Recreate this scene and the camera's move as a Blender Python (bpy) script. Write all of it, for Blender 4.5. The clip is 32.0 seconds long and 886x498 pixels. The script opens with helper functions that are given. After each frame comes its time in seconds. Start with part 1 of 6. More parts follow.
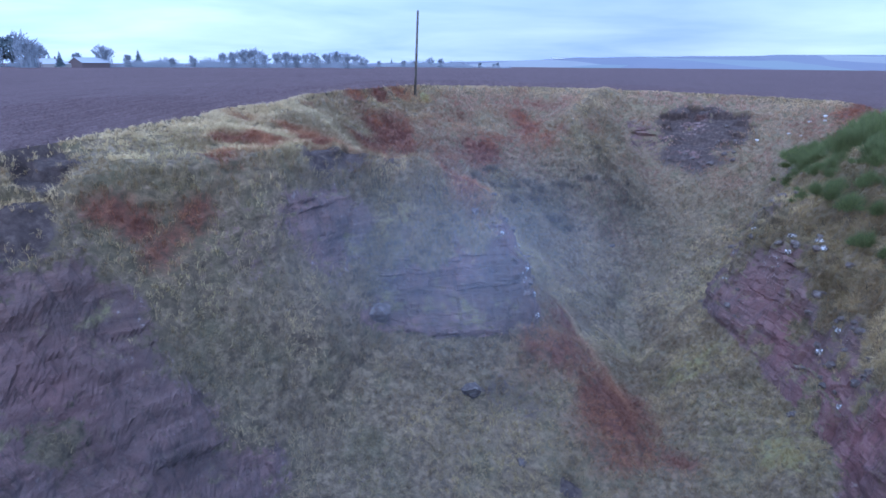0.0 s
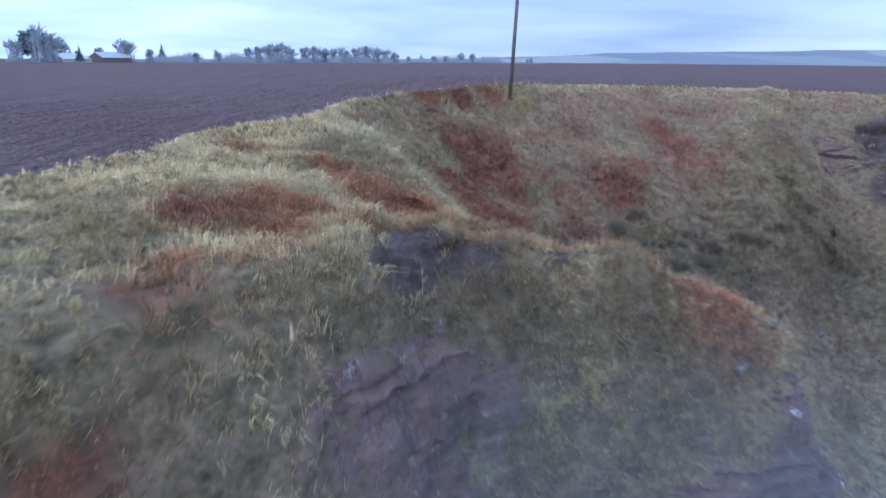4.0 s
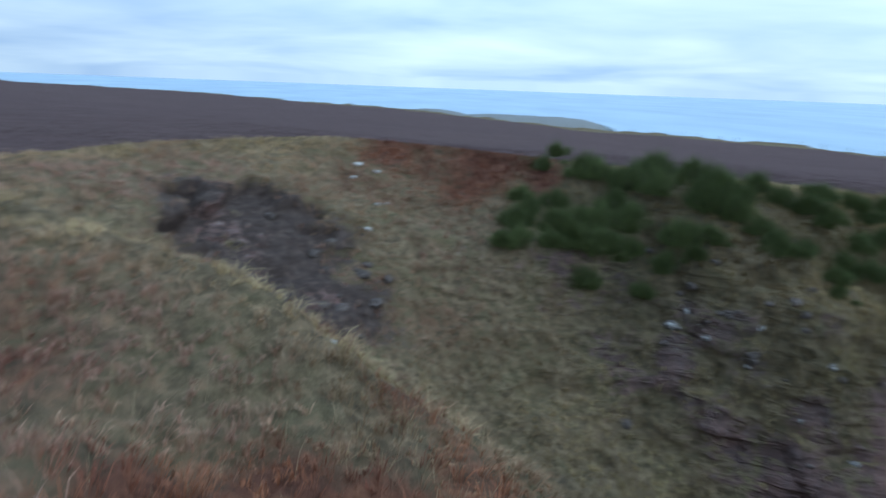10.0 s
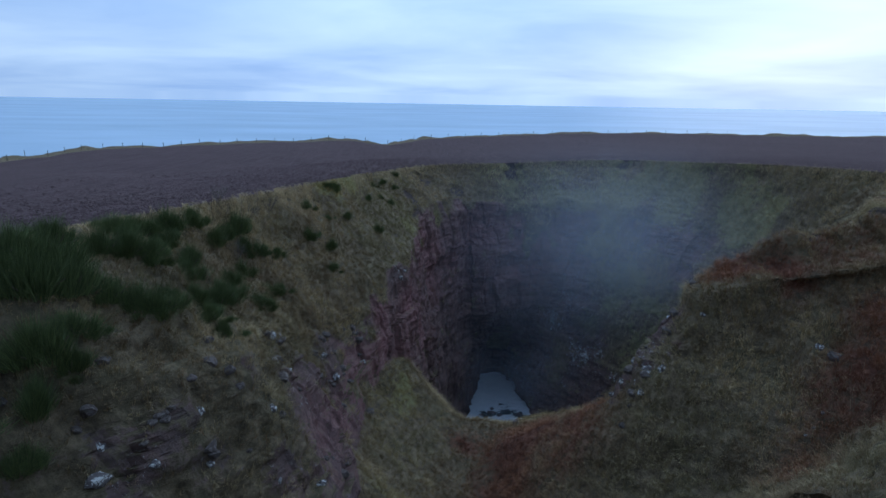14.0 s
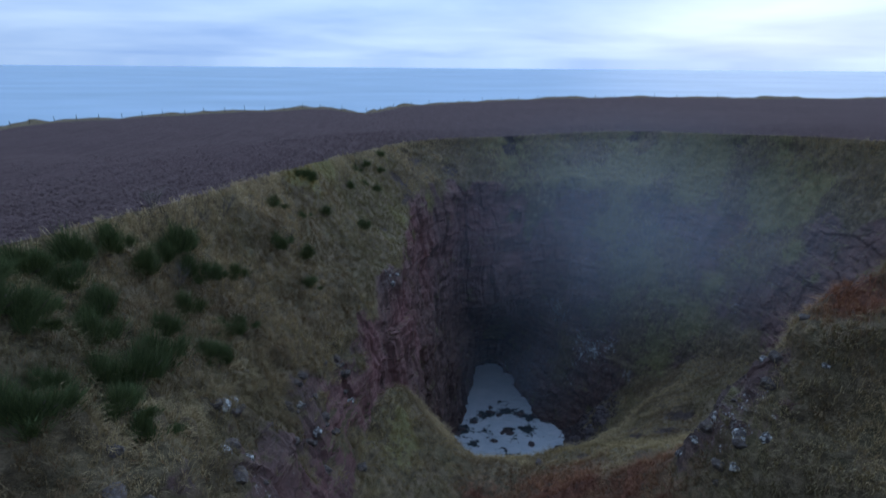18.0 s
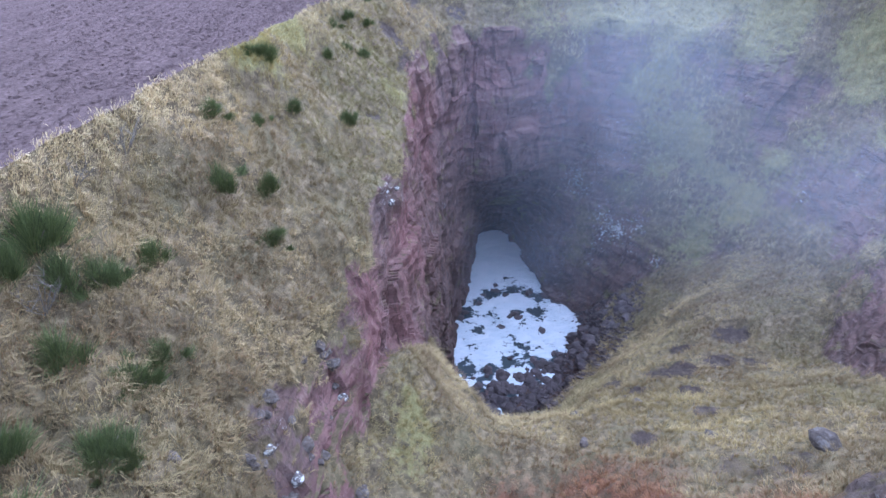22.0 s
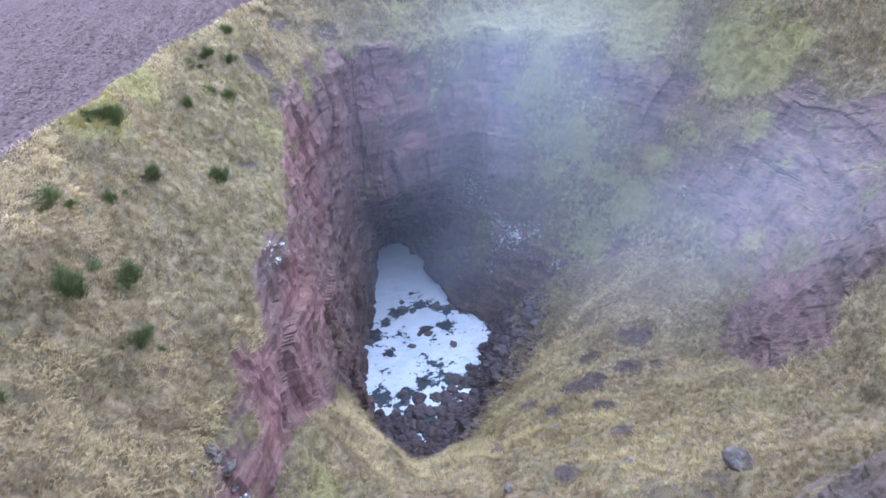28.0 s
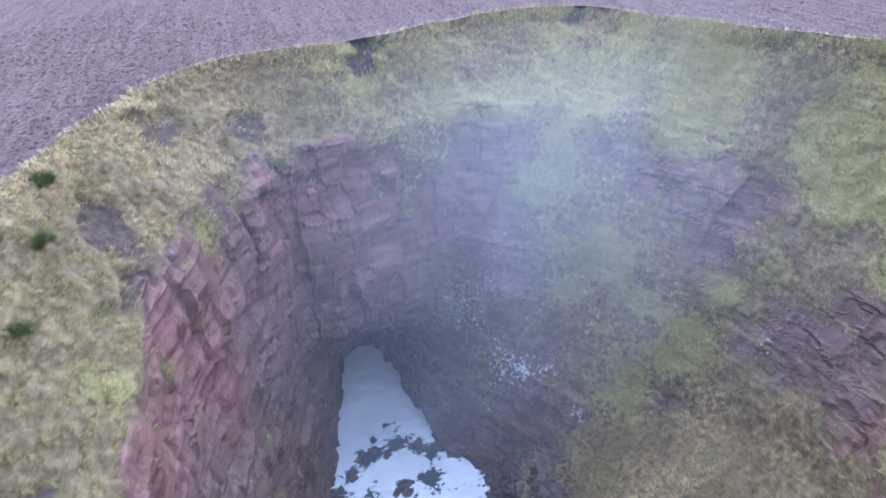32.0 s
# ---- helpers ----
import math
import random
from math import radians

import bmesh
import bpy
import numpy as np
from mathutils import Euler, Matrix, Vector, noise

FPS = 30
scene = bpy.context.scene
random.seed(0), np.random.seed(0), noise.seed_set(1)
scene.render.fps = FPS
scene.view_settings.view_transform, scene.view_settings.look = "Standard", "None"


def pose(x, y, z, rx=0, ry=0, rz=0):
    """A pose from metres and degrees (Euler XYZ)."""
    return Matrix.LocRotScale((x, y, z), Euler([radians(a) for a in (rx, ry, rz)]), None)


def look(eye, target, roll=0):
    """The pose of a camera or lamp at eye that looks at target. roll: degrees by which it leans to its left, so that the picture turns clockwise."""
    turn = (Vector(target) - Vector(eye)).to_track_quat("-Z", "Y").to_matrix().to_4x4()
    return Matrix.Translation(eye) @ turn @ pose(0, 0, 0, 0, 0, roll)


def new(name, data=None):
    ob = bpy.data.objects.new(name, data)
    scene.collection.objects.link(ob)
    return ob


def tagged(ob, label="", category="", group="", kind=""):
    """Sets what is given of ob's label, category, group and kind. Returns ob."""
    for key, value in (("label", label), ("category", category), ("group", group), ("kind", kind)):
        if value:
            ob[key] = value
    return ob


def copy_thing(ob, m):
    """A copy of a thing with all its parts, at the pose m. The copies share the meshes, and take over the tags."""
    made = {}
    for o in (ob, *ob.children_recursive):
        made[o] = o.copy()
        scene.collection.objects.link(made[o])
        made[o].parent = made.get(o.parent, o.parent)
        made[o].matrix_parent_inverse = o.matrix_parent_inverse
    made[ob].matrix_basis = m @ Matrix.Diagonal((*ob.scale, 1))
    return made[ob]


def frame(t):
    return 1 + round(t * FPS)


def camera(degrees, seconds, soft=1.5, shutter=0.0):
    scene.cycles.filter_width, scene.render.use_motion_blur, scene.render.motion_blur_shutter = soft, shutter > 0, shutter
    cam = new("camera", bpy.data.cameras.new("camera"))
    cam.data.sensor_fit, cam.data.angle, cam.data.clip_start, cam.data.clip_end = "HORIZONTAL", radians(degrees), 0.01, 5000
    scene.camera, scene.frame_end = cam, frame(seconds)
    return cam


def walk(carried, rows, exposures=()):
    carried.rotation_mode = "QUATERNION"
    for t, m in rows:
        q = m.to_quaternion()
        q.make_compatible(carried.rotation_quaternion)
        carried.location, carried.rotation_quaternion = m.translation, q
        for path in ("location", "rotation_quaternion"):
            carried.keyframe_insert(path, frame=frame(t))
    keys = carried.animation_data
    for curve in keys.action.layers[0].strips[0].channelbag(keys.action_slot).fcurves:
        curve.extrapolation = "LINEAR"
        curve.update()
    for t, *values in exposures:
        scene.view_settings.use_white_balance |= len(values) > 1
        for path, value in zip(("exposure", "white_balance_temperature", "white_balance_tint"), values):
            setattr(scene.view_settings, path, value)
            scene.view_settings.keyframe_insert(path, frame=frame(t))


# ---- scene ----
cam = camera(70.4, 32.0, soft=1.5, shutter=0.5)
METRES, EYE, TILT, LEAN, TURN = 133.0, 2.6, 2.27, 4.67, 0.0
ROWS = [
    (0.0, 0.0, 0.0, 0.0, 1.76, -19.51, -4.98),
    (0.5, -0.0026, 0.009, -0.0017, 1.93, -19.61, -5.01),
    (1.0, -0.0067, 0.0235, -0.0039, 2.17, -19.7, -5.04),
    (1.5, -0.0116, 0.0398, -0.0059, 2.53, -19.79, -5.03),
    (2.0, -0.0179, 0.0602, -0.0082, 3.0, -19.87, -5.02),
    (2.5, -0.0246, 0.0816, -0.0103, 3.37, -19.95, -5.0),
    (4.5, -0.0529, 0.189, -0.0135, 4.08, -20.06, -4.87),
    (5.0, -0.0591, 0.2182, -0.0125, 3.41, -20.0, -4.86),
    (5.5, -0.0641, 0.2454, -0.0137, -4.18, -19.35, -5.34),
    (6.0, -0.0684, 0.275, -0.0149, -18.38, -18.1, -6.1),
    (6.5, -0.0703, 0.3022, -0.0178, -27.65, -16.81, -6.12),
    (7.0, -0.0688, 0.3317, -0.0195, -30.81, -16.48, -6.08),
    (7.5, -0.0644, 0.3595, -0.0197, -31.91, -16.42, -6.01),
    (8.0, -0.0572, 0.3893, -0.0197, -35.28, -16.21, -5.99),
    (8.5, -0.0488, 0.4168, -0.0205, -42.51, -15.65, -6.16),
    (9.0, -0.0372, 0.4457, -0.0206, -58.75, -14.17, -6.06),
    (9.5, -0.0247, 0.4708, -0.0198, -77.09, -12.41, -5.32),
    (10.0, -0.0087, 0.4942, -0.0176, -98.61, -10.87, -3.7),
    (10.5, 0.0078, 0.5107, -0.0148, -117.99, -9.95, -1.74),
    (11.0, 0.0283, 0.5237, -0.01, -133.76, -10.33, -0.45),
    (11.5, 0.047, 0.5303, -0.0087, -148.78, -10.5, 0.98),
    (12.0, 0.0668, 0.5321, -0.0067, -163.22, -11.1, 2.19),
    (12.5, 0.0846, 0.5285, -0.0053, -174.02, -11.75, 2.97),
    (13.0, 0.1002, 0.5201, -0.0041, -179.78, -12.15, 3.42),
    (13.5, 0.1106, 0.5133, -0.0034, -181.31, -12.29, 3.6),
    (14.0, 0.1156, 0.5088, -0.0033, -181.67, -12.35, 3.77),
    (14.5, 0.1163, 0.5075, -0.0033, -182.08, -12.44, 3.89),
    (16.5, 0.1199, 0.4795, -0.0016, -182.78, -12.95, 4.14),
    (17.0, 0.1211, 0.4667, -0.001, -182.91, -12.99, 4.22),
    (17.5, 0.1228, 0.4538, -0.0002, -183.33, -13.06, 4.23),
    (18.0, 0.1237, 0.4398, 0.0005, -183.75, -15.59, 4.35),
    (18.5, 0.1247, 0.427, 0.0011, -184.0, -23.16, 4.22),
    (19.0, 0.1254, 0.4133, 0.0023, -184.08, -31.51, 4.08),
    (19.5, 0.127, 0.4006, 0.0031, -184.37, -32.13, 3.91),
    (20.0, 0.1274, 0.388, 0.0038, -184.49, -32.19, 3.98),
    (20.5, 0.1278, 0.3761, 0.0046, -184.61, -32.29, 3.96),
    (21.0, 0.1281, 0.362, 0.0054, -184.78, -32.29, 3.93),
    (21.5, 0.1279, 0.3514, 0.0076, -184.8, -32.29, 3.96),
    (22.0, 0.1279, 0.3468, 0.0115, -184.92, -32.33, 3.98),
    (22.5, 0.128, 0.3465, 0.0147, -185.08, -32.4, 4.03),
    (23.0, 0.1281, 0.3469, 0.0176, -185.19, -32.44, 4.09),
    (23.5, 0.1278, 0.3468, 0.02, -185.1, -32.47, 4.11),
    (24.0, 0.1274, 0.3461, 0.0212, -185.01, -32.48, 4.14),
    (24.5, 0.1272, 0.3454, 0.0214, -184.94, -32.47, 4.16),
    (25.0, 0.1269, 0.3448, 0.0217, -185.98, -32.62, 4.22),
    (25.5, 0.1266, 0.3448, 0.0218, -189.4, -32.95, 4.44),
    (26.0, 0.1271, 0.3451, 0.0214, -194.04, -33.3, 4.61),
    (26.5, 0.1272, 0.3451, 0.0208, -195.2, -33.42, 4.71),
    (28.5, 0.1168, 0.3138, 0.0214, -196.11, -33.88, 4.86),
    (29.0, 0.1123, 0.2989, 0.0217, -196.45, -33.95, 4.86),
    (29.5, 0.1078, 0.2836, 0.0221, -196.74, -34.03, 4.82),
    (30.0, 0.1025, 0.266, 0.0226, -196.98, -34.1, 4.81),
    (30.5, 0.0973, 0.249, 0.0234, -197.12, -34.17, 4.8),
    (31.0, 0.0916, 0.2297, 0.024, -197.27, -34.25, 4.77),
    (31.5, 0.0863, 0.2111, 0.0246, -197.45, -34.33, 4.76),
    (32.0, 0.0803, 0.1902, 0.025, -197.62, -34.41, 4.74),
]
EXPOSURES = [(0.0, 0.6, 5100, 21), (2.5, 0.6, 5150, 20), (5.0, 0.45, 5850, 12), (8.5, 0.3, 5950, 6), (10.0, -0.15, 6200, 1), (11.5, -0.65, 5750, 4), (13.0, -0.85, 5650, 6), (18.0, -0.85, 5700, 9), (19.0, -0.22, 5750, 25), (20.0, 0.42, 5850, 27), (22.5, 1.58, 6050, 21), (32.0, 1.78, 6300, 21)]
walk(cam, [(t, pose(0, 0, EYE, TILT, LEAN, TURN) @ pose(METRES * x, METRES * y, METRES * z, 90.8 + pitch, roll, yaw)) for t, x, y, z, yaw, pitch, roll in ROWS],
     exposures=EXPOSURES)

# ---- sky and sun: a low winter sun behind broken cloud ----
SUN_AZ, SUN_EL = radians(212), radians(16)
world = bpy.data.worlds.new("sky")
scene.world = world
world.use_nodes = True
wt = world.node_tree
wt.nodes.clear()


def wnode(kind, **values):
    n = wt.nodes.new(kind)
    for key, value in values.items():
        n.inputs[key].default_value = value
    return n


sky = wt.nodes.new("ShaderNodeTexSky")
sky.sky_type, sky.sun_disc, sky.sun_elevation, sky.sun_rotation = "NISHITA", False, SUN_EL, SUN_AZ
sky.air_density, sky.dust_density, sky.ozone_density = 1.0, 2.5, 1.5
coord = wt.nodes.new("ShaderNodeTexCoord")
split = wt.nodes.new("ShaderNodeSeparateXYZ")
wt.links.new(coord.outputs["Generated"], split.inputs[0])
lift = wt.nodes.new("ShaderNodeMath")
lift.operation = "ADD"
lift.inputs[1].default_value = 0.10
up = wt.nodes.new("ShaderNodeMath")
up.operation = "MAXIMUM"
up.inputs[1].default_value = 0.0
wt.links.new(split.outputs["Z"], up.inputs[0])
wt.links.new(up.outputs[0], lift.inputs[0])
flat = wt.nodes.new("ShaderNodeCombineXYZ")
for axis in "XY":
    div = wt.nodes.new("ShaderNodeMath")
    div.operation = "DIVIDE"
    wt.links.new(split.outputs[axis], div.inputs[0])
    wt.links.new(lift.outputs[0], div.inputs[1])
    wt.links.new(div.outputs[0], flat.inputs[axis])
cloud = wnode("ShaderNodeTexNoise", Scale=0.42, Detail=6.0, Roughness=0.5, Distortion=0.3)
wt.links.new(flat.outputs[0], cloud.inputs["Vector"])
ramp = wt.nodes.new("ShaderNodeValToRGB")
ramp.color_ramp.elements[0].position, ramp.color_ramp.elements[0].color = 0.30, (3.6, 5.3, 8.6, 1)
ramp.color_ramp.elements[1].position, ramp.color_ramp.elements[1].color = 0.72, (7.2, 8.8, 10.9, 1)
wt.links.new(cloud.outputs["Fac"], ramp.inputs[0])
mix = wt.nodes.new("ShaderNodeMixRGB")
mix.inputs[0].default_value = 0.95
wt.links.new(sky.outputs[0], mix.inputs[1])
wt.links.new(ramp.outputs[0], mix.inputs[2])
# the cloud is lighter on the sun's side
side = wt.nodes.new("ShaderNodeVectorMath")
side.operation = "DOT_PRODUCT"
side.inputs[1].default_value = (math.sin(SUN_AZ), math.cos(SUN_AZ), 0)
wt.links.new(coord.outputs["Generated"], side.inputs[0])
glow = wt.nodes.new("ShaderNodeMapRange")
glow.inputs["From Min"].default_value, glow.inputs["From Max"].default_value = -1.0, 1.0
glow.inputs["To Min"].default_value, glow.inputs["To Max"].default_value = 0.68, 2.0
wt.links.new(side.outputs["Value"], glow.inputs["Value"])
# and a brighter break in it low over the sea to the east
east_sky = wt.nodes.new("ShaderNodeVectorMath")
east_sky.operation = "DOT_PRODUCT"
east_sky.inputs[1].default_value = (math.sin(radians(72)), math.cos(radians(72)), 0)
wt.links.new(coord.outputs["Generated"], east_sky.inputs[0])
gap_light = wt.nodes.new("ShaderNodeMapRange")
gap_light.interpolation_type = "SMOOTHSTEP"
for key, value in (("From Min", 0.55), ("From Max", 1.0), ("To Min", 0.0), ("To Max", 0.42)):
    gap_light.inputs[key].default_value = value
wt.links.new(east_sky.outputs["Value"], gap_light.inputs["Value"])
lighter = wt.nodes.new("ShaderNodeMath")
lighter.operation = "ADD"
wt.links.new(glow.outputs[0], lighter.inputs[0])
wt.links.new(gap_light.outputs[0], lighter.inputs[1])
above = wt.nodes.new("ShaderNodeMath")
above.operation = "MULTIPLY_ADD"
above.inputs[1].default_value, above.inputs[2].default_value = 0.95, 0.93
wt.links.new(up.outputs[0], above.inputs[0])
both_ways = wt.nodes.new("ShaderNodeMath")
both_ways.operation = "MULTIPLY"
wt.links.new(lighter.outputs[0], both_ways.inputs[0])
wt.links.new(above.outputs[0], both_ways.inputs[1])
lit = wt.nodes.new("ShaderNodeVectorMath")
lit.operation = "SCALE"
wt.links.new(mix.outputs[0], lit.inputs[0])
wt.links.new(both_ways.outputs[0], lit.inputs["Scale"])
back = wnode("ShaderNodeBackground", Strength=0.1)
wt.links.new(lit.outputs[0], back.inputs["Color"])
wt.links.new(back.outputs[0], wt.nodes.new("ShaderNodeOutputWorld").inputs[0])

sun = new("sun", bpy.data.lights.new("sun", "SUN"))
sun.data.energy, sun.data.angle, sun.data.color = 0.5, radians(30), (1.0, 0.93, 0.86)
sun.matrix_world = look((0, 0, 0), (-math.sin(SUN_AZ) * math.cos(SUN_EL), -math.cos(SUN_AZ) * math.cos(SUN_EL), -math.sin(SUN_EL)))


# ---- materials ----
class Mat:
    """A node material with a principled surface and short ways to add to it."""

    def __init__(self, name, rough=0.9, spec=0.2):
        self.m = bpy.data.materials.new(name)
        self.m.use_nodes = True
        self.t = self.m.node_tree
        self.b = self.t.nodes["Principled BSDF"]
        self.b.inputs["Roughness"].default_value = rough
        self.b.inputs["Specular IOR Level"].default_value = spec
        self.coords = self.t.nodes.new("ShaderNodeTexCoord").outputs["Object"]

    def link(self, a, b):
        self.t.links.new(a, b)

    def noise(self, scale, detail=5.0, rough=0.6, stretch=None, distort=0.0):
        n = self.t.nodes.new("ShaderNodeTexNoise")
        n.inputs["Scale"].default_value, n.inputs["Detail"].default_value, n.inputs["Roughness"].default_value = scale, detail, rough
        n.inputs["Distortion"].default_value = distort
        self.link(self.stretched(stretch) if stretch else self.coords, n.inputs["Vector"])
        return n.outputs["Fac"]

    def stretched(self, s):
        p = self.t.nodes.new("ShaderNodeMapping")
        p.inputs["Scale"].default_value = s
        self.link(self.coords, p.inputs["Vector"])
        return p.outputs[0]

    def voronoi(self, scale, feature="F1", stretch=None):
        n = self.t.nodes.new("ShaderNodeTexVoronoi")
        n.feature = feature
        n.inputs["Scale"].default_value = scale
        self.link(self.stretched(stretch) if stretch else self.coords, n.inputs["Vector"])
        return n.outputs["Distance"]

    def ramp(self, fac, *stops):
        n = self.t.nodes.new("ShaderNodeValToRGB")
        e = n.color_ramp.elements
        while len(e) < len(stops):
            e.new(0.5)
        for k, (p, c) in zip(e, stops):
            k.position, k.color = p, (*c, 1) if not isinstance(c, (int, float)) else (c, c, c, 1)
        self.link(fac, n.inputs[0])
        return n.outputs[0]

    def mix(self, fac, a, b, how="MIX"):
        n = self.t.nodes.new("ShaderNodeMixRGB")
        n.blend_type = how
        for slot, v in zip(n.inputs, (fac, a, b)):
            if isinstance(v, (int, float)):
                slot.default_value = v if slot.type == "VALUE" else (v, v, v, 1)
            elif isinstance(v, tuple):
                slot.default_value = (*v, 1)
            else:
                self.link(v, slot)
        return n.outputs[0]

    def math(self, how, a, b):
        n = self.t.nodes.new("ShaderNodeMath")
        n.operation = how
        for slot, v in zip(n.inputs, (a, b)):
            if isinstance(v, (int, float)):
                slot.default_value = v
            else:
                self.link(v, slot)
        return n.outputs[0]

    def attribute(self, name, out="Fac"):
        n = self.t.nodes.new("ShaderNodeAttribute")
        n.attribute_name = name
        return n.outputs[out]

    def island(self):
        return self.t.nodes.new("ShaderNodeNewGeometry").outputs["Random Per Island"]

    def chance(self):
        return self.t.nodes.new("ShaderNodeObjectInfo").outputs["Random"]

    def colour(self, c):
        if isinstance(c, tuple):
            self.b.inputs["Base Color"].default_value = (*c, 1)
        else:
            self.link(c, self.b.inputs["Base Color"])
        return self

    def bump(self, height, strength=0.6, distance=0.1):
        n = self.t.nodes.new("ShaderNodeBump")
        n.inputs["Strength"].default_value, n.inputs["Distance"].default_value = strength, distance
        self.link(height, n.inputs["Height"])
        self.link(n.outputs[0], self.b.inputs["Normal"])
        return self


def soil_material():
    s = Mat("ploughed_soil", 1.0, 0.02)
    fine, coarse, wide = s.noise(5.0, 7), s.noise(0.9, 5), s.noise(0.03, 4)
    c = s.ramp(fine, (0.3, (0.054, 0.037, 0.037)), (0.52, (0.108, 0.074, 0.073)), (0.75, (0.18, 0.129, 0.126)))
    c = s.mix(s.ramp(coarse, (0.35, 0.0), (0.7, 0.25)), c, (0.08, 0.056, 0.053))
    c = s.mix(s.ramp(wide, (0.4, 0.0), (0.65, 0.35)), c, (0.118, 0.084, 0.078))
    # the lines of the plough
    rows = s.noise(1.0, 4, 0.6, (2.2, 0.12, 1.0), 0.3)
    c = s.mix(s.ramp(rows, (0.4, 0.35), (0.6, 0.0)), c, (0.045, 0.031, 0.029))
    s.colour(c)
    h = s.mix(0.35, s.mix(0.3, s.noise(4.5, 7, 0.75), s.voronoi(7.0)), rows)
    return s.bump(h, 1.0, 0.22).m


def ground_material():
    """Turf, bracken litter, bare earth and sandstone, spread by what grows where."""
    s = Mat("hillside", 0.93, 0.15)
    n1, n2, n3 = s.noise(0.55, 6), s.noise(2.6, 6, 0.65), s.noise(11.0, 5, 0.7)
    turf = s.ramp(n2, (0.28, (0.045, 0.033, 0.021)), (0.5, (0.135, 0.1, 0.06)), (0.74, (0.29, 0.22, 0.135)))
    turf = s.mix(s.ramp(n1, (0.46, 0.0), (0.66, 0.45)), turf, s.ramp(n3, (0.3, (0.05, 0.05, 0.022)), (0.7, (0.15, 0.135, 0.068))))
    rust = s.ramp(n2, (0.3, (0.055, 0.022, 0.016)), (0.55, (0.125, 0.05, 0.032)), (0.75, (0.22, 0.1, 0.055)))
    bed = s.noise(0.9, 6, 0.6, (0.35, 0.35, 2.6), 0.4)
    block = s.noise(1.5, 6, 0.7, (1.0, 1.0, 0.6))
    rock = s.ramp(bed, (0.28, (0.062, 0.037, 0.033)), (0.46, (0.122, 0.072, 0.062)), (0.62, (0.185, 0.112, 0.096)), (0.8, (0.27, 0.185, 0.158)))
    rock = s.mix(s.ramp(block, (0.38, 0.55), (0.6, 0.0)), rock, (0.105, 0.08, 0.078))
    lichen = s.ramp(s.noise(2.6, 7, 0.75), (0.6, 0.0), (0.66, 0.4))
    rock = s.mix(s.math("MULTIPLY", lichen, s.ramp(s.noise(0.22, 3), (0.46, 0.0), (0.6, 1.0))), rock, (0.55, 0.54, 0.50))
    spots = s.math("ADD", s.math("MULTIPLY", s.attribute("lichen"), 0.62), s.math("MULTIPLY", s.math("SUBTRACT", s.noise(4.2, 7, 0.8), 0.5), 3.4))
    rock = s.mix(s.ramp(spots, (0.72, 0.0), (0.86, 0.9)), rock, (0.60, 0.60, 0.57))
    crack = s.ramp(s.voronoi(0.8, "DISTANCE_TO_EDGE", (1.0, 1.0, 1.5)), (0.0, 0.2), (0.03, 0.0))
    rock = s.mix(crack, rock, (0.045, 0.032, 0.032))
    streak = s.ramp(s.noise(1.1, 6, 0.65, (1.0, 1.0, 0.09)), (0.54, 0.0), (0.70, 0.35))
    rock = s.mix(streak, rock, (0.075, 0.058, 0.06))
    wall = s.attribute("clean")
    rock = s.mix(s.math("MULTIPLY", wall, 0.88), rock, s.ramp(s.noise(0.8, 6, 0.6, (0.4, 0.4, 1.6), 0.5), (0.3, (0.10, 0.042, 0.04)), (0.5, (0.185, 0.084, 0.08)), (0.72, (0.29, 0.158, 0.145))))
    split = s.ramp(s.math("ABSOLUTE", s.math("SUBTRACT", s.noise(0.75, 5, 0.6, (1.0, 1.0, 0.35), 0.6), 0.5), 0.0), (0.0, 0.5), (0.022, 0.0))
    rock = s.mix(split, rock, (0.035, 0.024, 0.024))
    rock = s.mix(s.math("MULTIPLY", s.attribute("dark_areas"), 0.75), rock, s.ramp(n2, (0.3, (0.026, 0.024, 0.02)), (0.7, (0.085, 0.073, 0.06))))
    moss = s.ramp(s.noise(0.5, 6, 0.7), (0.57, 0.0), (0.68, 0.75))
    moss = s.math("MAXIMUM", moss, s.ramp(s.math("ADD", s.attribute("green"), s.math("MULTIPLY", s.math("SUBTRACT", n2, 0.5), 1.6)), (0.35, 0.0), (0.65, 0.9)))
    moss = s.math("MULTIPLY", moss, s.math("SUBTRACT", 1.0, s.math("MULTIPLY", wall, 0.75)))
    rock = s.mix(moss, rock, s.ramp(n3, (0.3, (0.095, 0.088, 0.038)), (0.7, (0.23, 0.205, 0.09))))
    earth = s.ramp(n2, (0.25, (0.028, 0.021, 0.018)), (0.5, (0.058, 0.042, 0.036)), (0.75, (0.115, 0.086, 0.073)))
    fray = s.math("MULTIPLY", s.math("SUBTRACT", n2, 0.5), 1.3)

    def edge(name):
        return s.ramp(s.math("ADD", s.attribute(name), fray), (0.40, 0.0), (0.60, 1.0))

    litter = s.ramp(s.math("ADD", s.attribute("rust"), s.math("MULTIPLY", fray, 1.5)), (0.2, 0.0), (0.85, 0.9))
    turf = s.mix(s.attribute("dark_areas"), turf, s.ramp(n2, (0.3, (0.035, 0.028, 0.017)), (0.7, (0.10, 0.08, 0.045))))
    c = s.mix(litter, turf, rust)
    green = s.ramp(n3, (0.3, (0.12, 0.105, 0.045)), (0.7, (0.27, 0.235, 0.105)))
    c = s.mix(edge("green"), c, green)
    c = s.mix(edge("earth"), c, earth)
    c = s.mix(edge("rock"), c, rock)
    s.colour(c)
